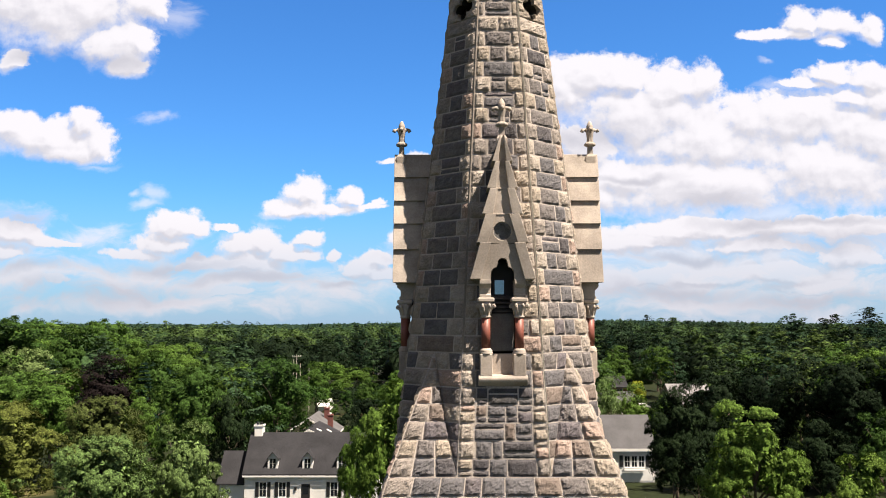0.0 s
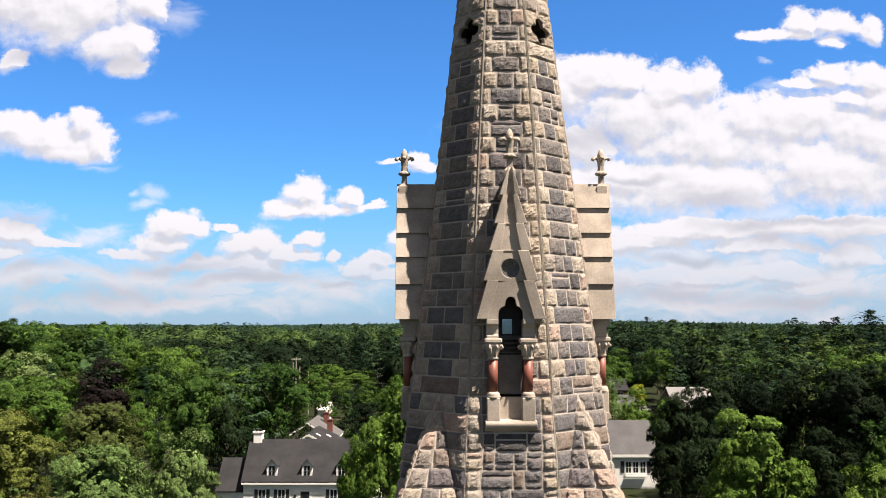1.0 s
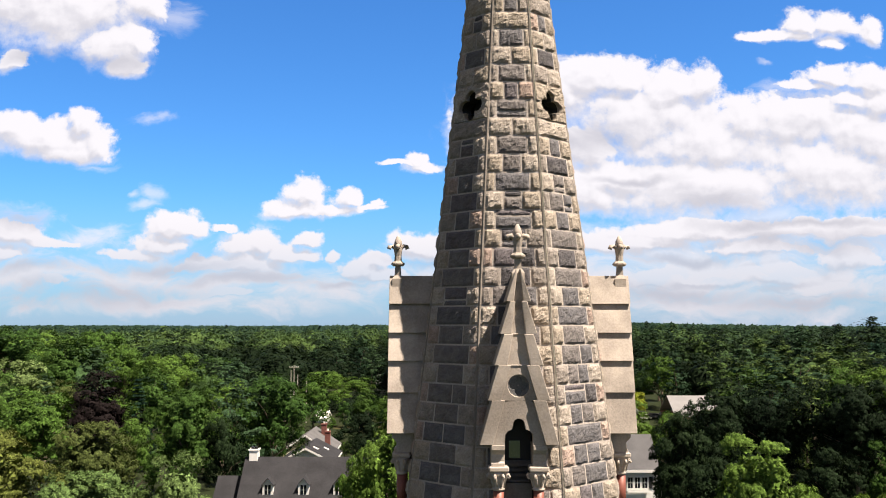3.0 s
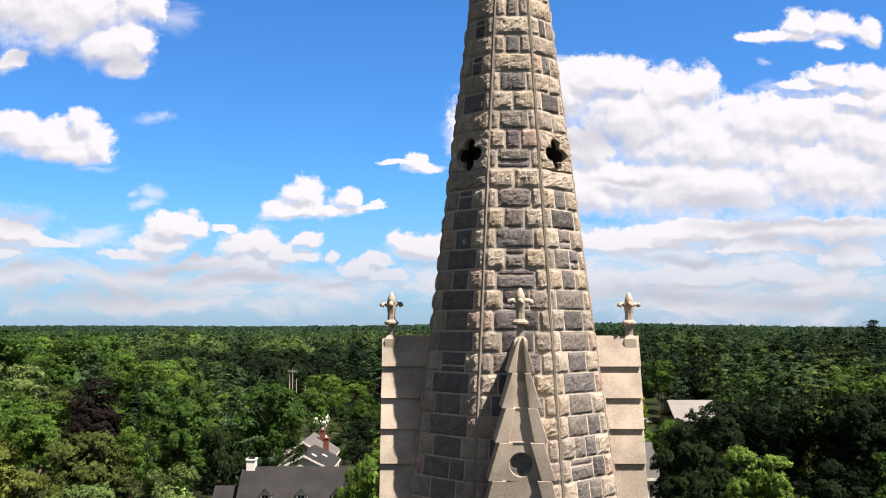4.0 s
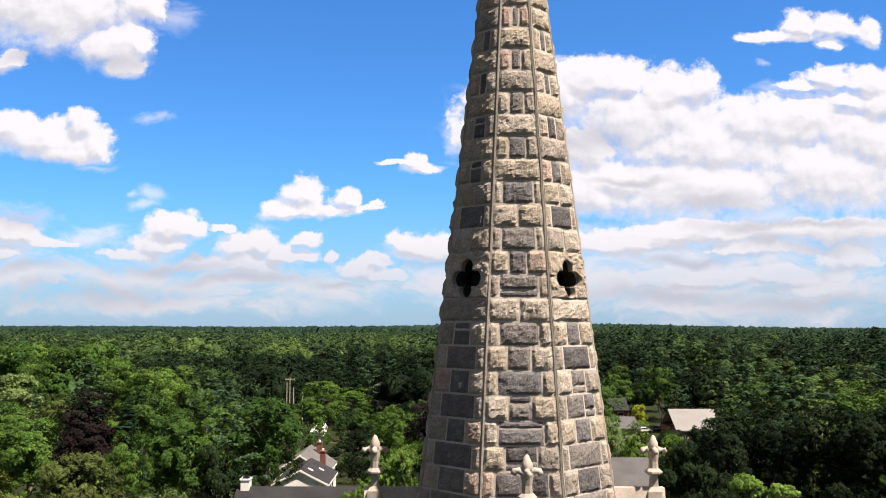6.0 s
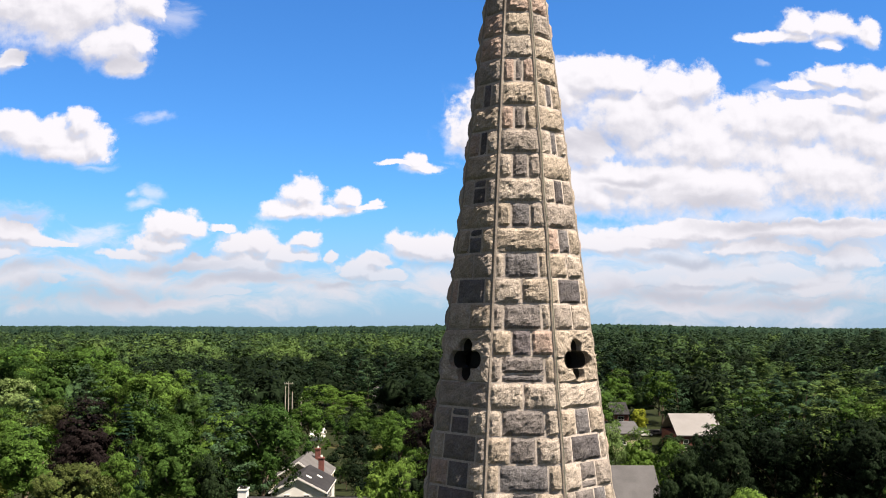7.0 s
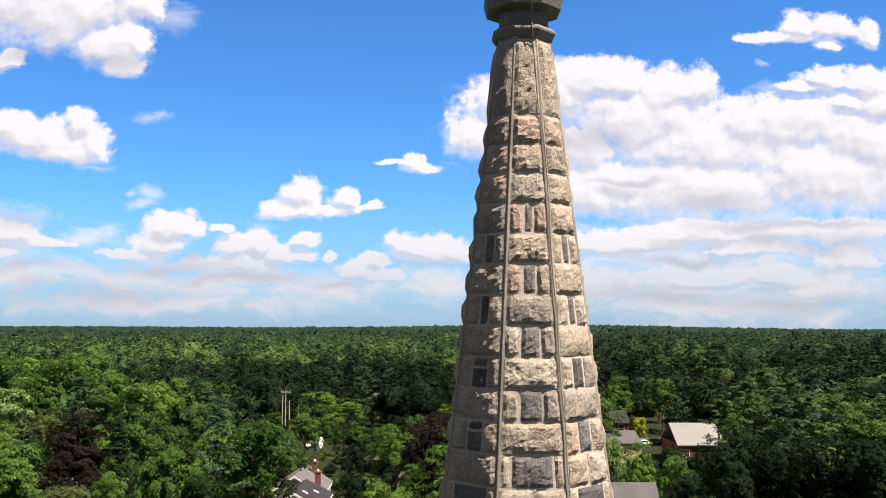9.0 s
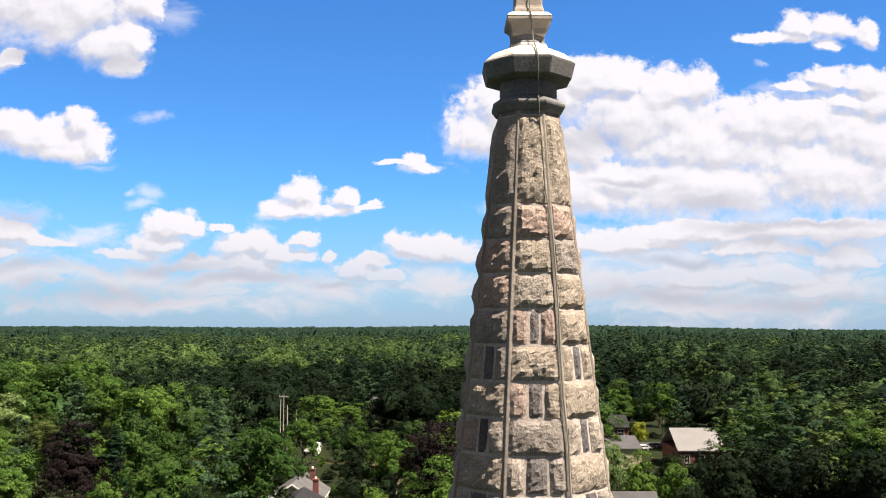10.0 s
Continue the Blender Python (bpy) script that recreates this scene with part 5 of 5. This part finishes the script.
    while y < 255:
        x = -0.60 * y
        while x < 0.60 * y:
            tx, ty = x + rng.uniform(-3, 3), y + rng.uniform(-3, 3)
            x += 15.5
            s = tx / ty
            if -0.252 < s < -0.105 and ty < 124:
                continue
            if -0.172 < s < -0.098:
                continue
            if 0.14 < s < 0.235 and ty < 165:
                continue
            if 0.125 < s < 0.27 and 200 < ty:
                continue
            if -0.42 < s < -0.31 and ty < 156:
                continue
            if not clear(tx, ty, 5.0):
                continue
            low = -0.17 < s < -0.05 and ty < 240 or 0.15 < s < 0.285
            pine = not low and rng.random() < (0.55 if s > 0.22 and ty > 130 else 0.10)
            if pine:
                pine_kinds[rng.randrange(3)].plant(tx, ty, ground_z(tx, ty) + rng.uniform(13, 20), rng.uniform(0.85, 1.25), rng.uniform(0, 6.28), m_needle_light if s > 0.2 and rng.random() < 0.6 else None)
            else:
                pick = rng.random()
                mat = m_leaf_bright if pick < 0.10 else m_leaf_pale if pick < 0.14 else m_leaf_fresh if pick < 0.45 else m_leaf_dusky if pick < 0.52 else m_leaf_maple if pick < 0.8 else None
                # Shade over the near east and the middle is painted as darker leaves.
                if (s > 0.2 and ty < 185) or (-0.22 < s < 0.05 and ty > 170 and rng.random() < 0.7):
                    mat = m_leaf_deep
                kind = mid_kinds
                kind[rng.randrange(4)].plant(tx, ty, ground_z(tx, ty) + (rng.uniform(7.0, 9.5) if low else rng.uniform(9.0, 18)), rng.uniform(0.95, 1.2), rng.uniform(0, 6.28), mat)
        y += 14.5


plant_trees()


# ground that stays open: west to east, near to far, round the houses
BUILT = ((-30, -4, 100, 126), (14, 36, 118, 158), (-31, -14, 140, 181), (-36, -25, 208, 247), (32, 90, 205, 282))


def far_wood():
    """The wood beyond, joined: single crowns to 1400 m, then the canopy as a sheet of crowns."""
    rng = np.random.default_rng(5)

    def batch(name, r0, r1, area, boughs, cols, rows, sprays, size, darkest, tall=1.0, words="distant mixed wood of %s trees", category="wood", kinds=7):
        protos = []
        for k in range(kinds):
            if k == 2:
                cs, rs = pine_crown(rng, 17.0, 5.0)
                pick = rng.choice(len(cs), min(len(cs), 3 * sprays))
                p = leaf_blades(rng, cs[pick], rs[pick] * 1.5, 6, size, flat=0.6)
                protos.append((p, np.arange(len(p)).reshape(-1, 3)))
            else:
                p, t = lumpy_crown(rng, boughs, cols, rows)
                cs, rs = broad_crown(rng, boughs, max(2, sprays // boughs), 15.0, 5.7)
                q = leaf_blades(rng, cs, rs * 1.1, 7, size, dome=1.2)
                p = (p - np.array((0, 0, 6.3))) * 0.72 + np.array((0, 0, 6.3))
                protos.append((np.concatenate([p, q]), np.concatenate([t, np.arange(len(q)).reshape(-1, 3) + len(p)])))
        half_angle = math.radians(29)
        n = int(half_angle * (r1 * r1 - r0 * r0) / area)
        rad = np.sqrt(rng.uniform(r0 * r0, r1 * r1, n))
        ang = rng.uniform(-half_angle, half_angle, n)
        chunks = [([], [], [0]) for _ in range(3)]
        for r, a in zip(rad, ang):
            x, y = r * math.sin(a), r * math.cos(a)
            if tall == 1 and (0.12 < x / y < 0.28 and r < 275 or -0.16 < x / y < -0.09 and r < 300):
                continue
            if tall < 1 and any(x0 < x < x1 and y0 < y < y1 for x0, x1, y0, y1 in BUILT):
                continue
            k = rng.integers(kinds)
            if tall < 1 and k == 2:
                k = 3
            if rng.random() < (0.55 if x / y > 0.12 else 0.06) and r > 300:
                k = 2
            p, tri = protos[k]
            s = max(0.72, rng.uniform(0.72, 1.25) + 0.5 * noise.noise((x / 95, y / 95, 3.0)))
            s *= tall
            t = rng.uniform(0, 6.283)
            wide = s * rng.uniform(1.05, 1.5)
            ca, sa = math.cos(t) * wide, math.sin(t) * wide
            q = np.empty_like(p)
            q[:, 0] = p[:, 0] * ca - p[:, 1] * sa + x
            q[:, 1] = p[:, 0] * sa + p[:, 1] * ca + y
            q[:, 2] = p[:, 2] * s + ground_z(x, y)
            # Random tone, plus cloud shadow painted as darker crowns by bearing and distance.
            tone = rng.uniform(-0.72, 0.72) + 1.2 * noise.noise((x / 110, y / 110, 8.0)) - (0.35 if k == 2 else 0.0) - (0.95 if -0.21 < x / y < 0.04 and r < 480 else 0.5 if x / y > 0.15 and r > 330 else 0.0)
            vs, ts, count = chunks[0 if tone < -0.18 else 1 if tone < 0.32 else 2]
            vs.append(q)
            ts.append(tri + count[0])
            count[0] += len(q)
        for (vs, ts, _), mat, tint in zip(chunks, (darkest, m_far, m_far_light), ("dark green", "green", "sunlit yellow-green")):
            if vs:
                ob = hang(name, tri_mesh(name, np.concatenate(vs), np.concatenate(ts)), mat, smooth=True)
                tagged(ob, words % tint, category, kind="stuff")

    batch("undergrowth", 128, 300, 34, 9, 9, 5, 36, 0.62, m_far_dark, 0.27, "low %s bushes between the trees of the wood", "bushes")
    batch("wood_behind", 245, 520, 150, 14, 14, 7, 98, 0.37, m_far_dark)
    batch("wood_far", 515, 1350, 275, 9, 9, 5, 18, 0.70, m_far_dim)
    # the canopy to the horizon
    rows, cols = 150, 420
    rr = np.geomspace(1250, 4600, rows)
    verts = []
    faces = []
    for i, r in enumerate(rr):
        for j in range(cols):
            a = math.radians(-29 + 58 * j / (cols - 1)) + rng.uniform(-0.0008, 0.0008)
            x, y = r * math.sin(a), r * math.cos(a)
            z = ground_z(x, y) + 11 + 6 * noise.noise((x / 75, y / 75, 0)) + rng.uniform(-2.5, 2.5) + (rng.uniform(0, 7) if rng.random() < 0.2 else 0.0)
            verts.append((x, y, z - max(0, 12 - 3 * i)))
    for i in range(rows - 1):
        for j in range(cols - 1):
            k = i * cols + j
            faces.append((k, k + 1, k + cols + 1, k + cols))
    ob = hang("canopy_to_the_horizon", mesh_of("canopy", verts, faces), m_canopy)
    tagged(ob, "far green forest canopy reaching the horizon", "forest", kind="stuff")


def canopy_material():
    m, n, out = material("far_canopy")
    at = n.add("ShaderNodeTexCoord").outputs["Object"]
    # The bluish cast of both greens is distance haze put into the colour.
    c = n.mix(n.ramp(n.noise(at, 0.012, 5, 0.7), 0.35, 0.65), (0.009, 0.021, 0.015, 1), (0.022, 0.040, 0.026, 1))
    k = n.vec("SCALE", c)
    n.tree.links.new(n.ramp(n.noise(at, 0.12, 4, 0.7), 0.3, 0.7, 0.6, 1.35), k.node.inputs["Scale"])
    s = n.add("ShaderNodeBsdfPrincipled", {"Base Color": k, "Roughness": 1.0, "Specular IOR Level": 0.0})
    n.tree.links.new(s.outputs[0], out.inputs[0])
    return m


m_canopy = canopy_material()
far_wood()


# ---- houses ----
def gable_roof(x0, x1, y0, y1, eave, ridge, over=0.35, thick=0.18, along="x"):
    """A two-sided roof with thickness; its ridge runs along x or y."""
    bm = bmesh.new()
    if along == "x":
        ym = (y0 + y1) / 2
        k = (ridge - eave) / (ym - y0)
        out = [(y0 - over, eave - k * over), (ym, ridge), (y1 + over, eave - k * over), (y1 + over, eave - k * over + thick), (ym, ridge + thick), (y0 - over, eave - k * over + thick)]
        return loft([[(x0 - 0.25, y, z) for y, z in out], [(x1 + 0.25, y, z) for y, z in out]])
    xm = (x0 + x1) / 2
    k = (ridge - eave) / (xm - x0)
    out = [(x0 - over, eave - k * over), (xm, ridge), (x1 + over, eave - k * over), (x1 + over, eave - k * over + thick), (xm, ridge + thick), (x0 - over, eave - k * over + thick)]
    return loft([[(x, y0 - 0.25, z) for x, z in out], [(x, y1 + 0.25, z) for x, z in out]])


def gable_walls(x0, x1, y0, y1, base, eave, ridge, along="x"):
    if along == "x":
        ym = (y0 + y1) / 2
        out = [(y0, base), (y1, base), (y1, eave), (ym, ridge), (y0, eave)]
        return loft([[(x0, y, z) for y, z in out], [(x1, y, z) for y, z in out]])
    xm = (x0 + x1) / 2
    out = [(x0, base), (x1, base), (x1, eave), (xm, ridge), (x0, eave)]
    return loft([[(x, y0, z) for x, z in out], [(x, y1, z) for x, z in out]])


def sash(house, x, y, z, w=0.95, h=1.5, shutters=True, frame_mat=None):
    """A sash window in a wall that looks to -y, with its frame, sill, panes, bars and shutters."""
    win = part("window", box(x - w / 2 - 0.10, x + w / 2 + 0.10, y - 0.07, y + 0.02, z - h / 2 - 0.10, z + h / 2 + 0.12), frame_mat or m_trim, house)
    for s in (0, 1):
        z0 = z - h / 2 + s * (h / 2 + 0.03)
        part("pane", box(x - w / 2, x + w / 2, y - 0.085, y - 0.072, z0, z0 + h / 2 - 0.03), m_glass, win)
    part("bar", box(x - 0.02, x + 0.02, y - 0.10, y - 0.086, z - h / 2, z + h / 2), m_trim, win)
    part("sill", box(x - w / 2 - 0.15, x + w / 2 + 0.15, y - 0.14, y - 0.07, z - h / 2 - 0.16, z - h / 2 - 0.10), m_trim, win)
    if shutters:
        for s in (-1, 1):
            xs = x + s * (w / 2 + 0.32)
            part("shutter", box(xs - 0.19, xs + 0.19, y - 0.08, y - 0.01, z - h / 2 - 0.05, z + h / 2 + 0.05, 0.015), m_black, house, "black louvred shutter")


def cape_house():
    """White clapboard house with three dormers."""
    x0, x1, y0, y1, base, eave, ridge = -23.0, -7.5, 110.0, 119.0, 0.8, 5.25, 9.2
    h = empty("house", Matrix.Identity(4), label="white clapboard house with grey roof, dormers and black shutters", category="house")
    part("wall", gable_walls(x0, x1, y0, y1, base, eave, ridge - 0.05), m_white, h)
    for k in range(19):
        z = base + 0.2 + k * 0.21
        part("clapboard", box(x0 - 0.02, x1 + 0.02, y0 - 0.035, y0 - 0.004, z, z + 0.195), m_white, h)
    part("roof", gable_roof(x0, x1, y0, y1, eave, ridge), m_shingle, h, "dark grey shingle roof")
    part("fascia", box(x0 - 0.2, x1 + 0.2, y0 - 0.42, y0 - 0.36, eave - 0.47, eave - 0.29), m_trim, h)
    part("wing", gable_walls(x0 - 3.2, x0 - 0.02, y0 + 1.0, y1 - 1.0, base, 4.0, 7.0), m_white, h)
    part("wing_roof", gable_roof(x0 - 3.2, x0 - 0.3, y0 + 1.0, y1 - 1.0, 4.0, 7.0), m_shingle, h)
    c0 = x0 + 0.25
    chimney = part("chimney", box(c0, c0 + 1.0, 114.0, 115.4, 4.0, 10.3, 0.03), m_trim, h, "white painted brick chimney")
    part("chimney_cap", box(c0 - 0.08, c0 + 1.08, 113.92, 115.48, 10.1, 10.3, 0.02), m_trim, chimney)
    for s in (0.28, 0.72):
        part("flue", turned([(0.17, 10.3), (0.15, 10.55)], c0 + s, 114.7, 8), m_black, chimney)
    for dx in (-19.8, -15.75, -11.75):
        d = part("dormer", gable_walls(dx - 0.60, dx + 0.60, 110.3, 114.0, 5.2, 6.85, 7.55, "y"), m_trim, h, "white dormer with a pointed roof")
        part("dormer_roof", gable_roof(dx - 0.60, dx + 0.60, 110.3, 114.6, 6.85, 7.55, 0.12, 0.08, "y"), m_shingle, d)
        part("dormer_pane", box(dx - 0.33, dx + 0.33, 110.26, 110.29, 5.72, 6.22), m_glass, d)
        part("dormer_pane", box(dx - 0.33, dx + 0.33, 110.26, 110.29, 6.28, 6.80), m_glass, d)
        part("dormer_bar", box(dx - 0.025, dx + 0.025, 110.23, 110.255, 5.72, 6.80), m_trim, d)
    for wx in (-20.85, -18.6, -12.6, -10.2):
        sash(h, wx, y0 - 0.03, 3.35, 0.74, 1.6)
    door = part("door", box(-16.4, -15.4, y0 - 0.09, y0, 1.5, 3.95), m_black, h, "dark panelled front door")
    part("door_frame", box(-16.65, -15.15, y0 - 0.06, y0 - 0.01, 1.5, 4.2), m_trim, h)
    part("door_pane", box(-16.2, -15.6, y0 - 0.11, y0 - 0.091, 2.8, 3.7), m_glass, door)
    part("door_step", box(-16.9, -14.9, y0 - 1.3, y0 - 0.095, 0.7, 1.48, 0.03), m_dressed, h)
    part("lamp", box(-17.2, -16.95, y0 - 0.16, y0 - 0.036, 3.2, 3.6, 0.02), m_black, h, "small black wall lantern")


def white_house():
    """White house with a pale grey roof beside the dark tree."""
    x0, x1, y0, y1, base, eave, ridge = 15.0, 26.6, 119.0, 128.0, 2.6, 6.9, 10.4
    eye = Vector((0.115, 0.348, 22.62))
    further = Matrix.Translation(eye) @ Matrix.Scale(1.165, 4) @ Matrix.Translation(-eye)
    h = empty("house", further, label="white clapboard house with a pale grey roof", category="house")
    part("wall", gable_walls(x0, x1, y0, y1, base, eave, ridge - 0.05), m_white, h)
    part("roof", gable_roof(x0, x1, y0, y1, eave, ridge), m_shingle_pale, h, "pale grey shingle roof")
    part("corner_board", box(x1 - 0.18, x1 + 0.03, y0 - 0.05, y0 + 0.0, base, eave - 0.2), m_trim, h)
    part("fascia", box(x0 - 0.2, x1 + 0.2, y0 - 0.42, y0 - 0.36, eave - 0.42, eave - 0.10), m_trim, h)
    for k in range(18):
        z = base + 0.2 + k * 0.21
        part("clapboard", box(x0, x1 - 0.2, y0 - 0.03, y0 - 0.004, z, z + 0.195), m_white, h)
    for wx in (23.2, 24.1, 25.0):
        sash(h, wx, y0 - 0.03, 5.2, 0.6, 1.3, False)
    for wx in (22.45, 25.75):
        part("shutter", box(wx - 0.22, wx + 0.22, y0 - 0.10, y0 - 0.04, 4.5, 5.95, 0.015), m_black, h, "black shutter")
    part("flower_box", box(22.8, 25.4, y0 - 0.4, y0 - 0.15, 4.05, 4.25), m_trim, h)
    part("annex", box(x1 + 0.02, x1 + 1.3, y0 + 3, y0 + 7, base, 4.2), m_white, h)
    part("annex_roof", box(x1 + 0.02, x1 + 1.6, y0 + 2.7, y0 + 7.2, 4.2, 4.4, 0.03), m_shingle_pale, h)


def cream_house():
    """Cream house with a light grey roof, a lower dark-roofed wing before it and two brick chimneys."""
    h = empty("house", Matrix.Identity(4), label="cream house with grey gabled roofs and red brick chimneys", category="house")

    def rakes(x0, x1, y, eave, ridge, over):
        xm, k = (x0 + x1) / 2, (ridge - eave) / ((x1 - x0) / 2)
        lo = eave - k * over
        part("rake_board", prism([(x0 - over, lo - 0.10), (x0 - over, lo + 0.20), (xm, ridge + 0.22), (x1 + over, lo + 0.20), (x1 + over, lo - 0.10), (xm, ridge - 0.10)], y - 0.32, y - 0.255), m_trim, h)
        for s in (x0 - over, x1 + over):
            part("eave_board", box(s - 0.05, s + 0.05, y - 0.25, y + 12.0, lo - 0.10, lo + 0.14), m_trim, h)

    part("wall", gable_walls(-27.9, -19.1, 164.4, 178.0, -0.5, 3.0, 5.85, "y"), m_cream, h)
    part("roof", gable_roof(-27.9, -19.1, 164.4, 178.0, 3.0, 5.85, 0.4, 0.18, "y"), m_shingle_light, h, "light grey shingle roof")
    rakes(-27.9, -19.1, 164.4, 3.0, 5.85, 0.4)
    part("wing", gable_walls(-25.6, -17.4, 151.3, 164.3, -0.5, 3.35, 5.4, "y"), m_white, h, "white clapboard wing")
    part("wing_roof", gable_roof(-25.6, -17.4, 151.3, 164.0, 3.35, 5.4, 0.35, 0.16, "y"), m_shingle, h, "dark grey shingle roof")
    rakes(-25.6, -17.4, 151.3, 3.35, 5.4, 0.35)
    for x, y, z in ((-19.9, 166.5, 6.5), (-21.6, 175.0, 6.9)):
        c = part("chimney", box(x - 0.45, x + 0.45, y - 0.45, y + 0.45, 3.0, z, 0.02), m_brick, h, "red brick chimney")
        part("chimney_cap", box(x - 0.53, x + 0.53, y - 0.53, y + 0.53, z - 0.25, z - 0.08, 0.02), m_brick, c)
        part("flue", turned([(0.2, z - 0.05), (0.17, z + 0.3)], x, y, 8), m_trim, c)
    sash(h, -23.2, 151.28, 2.2, 0.8, 1.3, False)
    sash(h, -20.2, 151.28, 2.2, 0.8, 1.3, False)
    sash(h, -25.9, 164.38, 2.2, 0.8, 1.3, False)
    for y in (154.0, 156.5, 159.0):
        part("side_window", box(-17.42, -17.34, y - 0.5, y + 0.5, 1.4, 2.8), m_glass, h)
    slope = math.atan2(2.05, 4.1)
    for x, y in ((-20.4, 155.0), (-19.2, 159.0)):
        sky = part("skylight", box(-0.45, 0.45, -0.30, 0.30, -0.02, 0.10, 0.02), m_trim, h, "small white skylight")
        sky.matrix_local = Matrix.Translation((x, y, 5.4 + (-21.5 - x) * 0.5 + 0.18)) @ Matrix.Rotation(slope, 4, "Y")


def block(name, label, x0, x1, y0, y1, z1, wall_mat, roof_mat, windows, roof_rise=0.0):
    """A plain building far off with its windows."""
    h = empty(name, Matrix.Identity(4), label=label, category="building")
    base = ground_z((x0 + x1) / 2, y0) - 1.5
    part("wall", box(x0, x1, y0, y1, base, z1), wall_mat, h)
    if roof_rise:
        part("roof", gable_roof(x0, x1, y0, y1, z1, z1 + roof_rise, 0.4, 0.2), roof_mat, h)
    else:
        part("roof", box(x0 - 0.3, x1 + 0.3, y0 - 0.3, y1 + 0.3, z1 + 0.003, z1 + 0.3, 0.04), roof_mat, h)
    for wx, wz, w, hh in windows:
        sash(h, wx, y0, wz, w, hh, False)
    return h


def car(x, y, turn, mat, label):
    """A parked car, far off."""
    c = empty("car", Matrix.Translation((x, y, ground_z(x, y) + 0.045)) @ Matrix.Rotation(turn, 4, "Z"), label=label, category="car", group="parked cars")
    prof = [(-2.2, 0.35), (2.2, 0.35), (2.2, 0.75), (1.3, 0.90), (0.7, 1.40), (-1.2, 1.42), (-1.9, 0.95), (-2.2, 0.9)]
    bm = loft([[(px, -0.85, z) for px, z in prof], [(px, 0.85, z) for px, z in prof]])
    bmesh.ops.bevel(bm, geom=[e for e in bm.edges], offset=0.08, segments=2, affect="EDGES")
    part("body", bm, mat, c)
    for s in (-1, 1):
        part("side_window", box(-1.1, 0.75, s * 0.86 - 0.01, s * 0.86 + 0.01, 0.95, 1.3), m_glass, c)
        for wx in (-1.35, 1.35):
            bm = loft([[(wx + 0.32 * math.cos(6.283 * i / 12), s * yy, 0.32 + 0.32 * math.sin(6.283 * i / 12)) for i in range(12)] for yy in (0.68, 0.88)])
            part("wheel", bm, m_black, c)
    bm = loft([[(0.72, yy, 1.38), (1.25, yy, 0.95), (1.27, yy, 0.97), (0.74, yy, 1.40)] for yy in (-0.7, 0.7)])
    part("windscreen", bm, m_glass, c)


def pole(x, y, h, arms):
    p = empty("utility_pole", Matrix.Translation((x, y, ground_z(x, y))), label="grey wooden utility pole with a crossarm" if arms else "plain grey wooden utility pole", category="utility pole", group="utility poles")
    part("post", turned([(0.17, -0.3), (0.11, h)], 0, 0, 8), m_pole, p)
    for k in range(arms):
        arm = part("crossarm", box(-1.2, 1.2, -0.06, 0.06, h - 0.6 - 0.9 * k, h - 0.45 - 0.9 * k), m_pole, p)
        for s in (-1.05, -0.5, 0.5, 1.05):
            part("insulator", turned([(0.05, h - 0.45 - 0.9 * k), (0.07, h - 0.35 - 0.9 * k), (0.03, h - 0.25 - 0.9 * k)], s, 0, 6), m_trim, arm)


cape_house()
white_house()
cream_house()
block("brick_building", "low red brick building with a dark roof and white windows", 41.5, 51.4, 262.0, 272.0, 4.7, m_brick, m_shingle, [(46.6, 3.2, 1.5, 1.7), (49.3, 3.2, 1.5, 1.7)], 2.6)
block("grey_roofed_building", "low building with a pale grey sloping roof", 36.0, 48.3, 232.0, 250.0, 2.9, m_cream, m_shingle_pale, [(44.0, 1.0, 1.2, 1.2)], 1.9)
block("brick_hall", "brick hall with a wide white roof", 57.0, 68.0, 232.0, 248.0, 2.6, m_brick, m_roofwhite, [(59.0, 0.6, 1.1, 1.7), (62.5, 0.6, 1.1, 1.7), (59.0, -2.0, 1.1, 1.6)], 4.2)
block("white_cottage", "small white cottage among trees", -31.4, -28.6, 236.0, 243.0, 1.7, m_trim, m_trim, [(-29.6, 0.2, 0.7, 1.2)], 1.4)
block("grey_gabled_house", "pale grey gabled house top above trees", -21.8, -15.8, 316.0, 324.0, 5.0, m_shingle_pale, m_shingle_pale, [], 2.8)
def car_park():
    """A sheet of asphalt laid on the ground."""
    xs, ys = [50 + 4 * i for i in range(10)], [248 + 4 * j for j in range(7)]
    verts = [(x, y, ground_z(x, y) + 0.04) for y in ys for x in xs]
    faces = [(j * 10 + i, j * 10 + i + 1, j * 10 + i + 11, j * 10 + i + 10) for j in range(6) for i in range(9)]
    tagged(hang("car_park", mesh_of("car_park", verts, faces), m_asphalt), "grey asphalt car park behind a brick hall", "car park", kind="structure")


car_park()
for x, y, t, mat, lab in ((55.5, 262, 0.2, m_trim, "white car parked on asphalt"), (59.0, 264, 0.3, m_shingle_pale, "silver car parked on asphalt"), (63.0, 266, 0.2, m_glass, "dark car parked on asphalt"),
                          (70.0, 252, 0.3, m_trim, "white car parked on asphalt"), (74.5, 253, 0.2, m_shingle_pale, "silver car parked on asphalt"), (79.0, 255, 0.2, m_trim, "white car parked on asphalt")):
    car(x, y, t, mat, lab)
for x, y, h, arms in ((-39.3, 246, 12.2, 0), (-38.2, 244, 13.6, 1), (-36.6, 240, 11.5, 0), (-33.8, 236, 10.7, 0)):
    pole(x, y, h, arms)

# ---- the stones of the spire ----
build_masonry(spire)
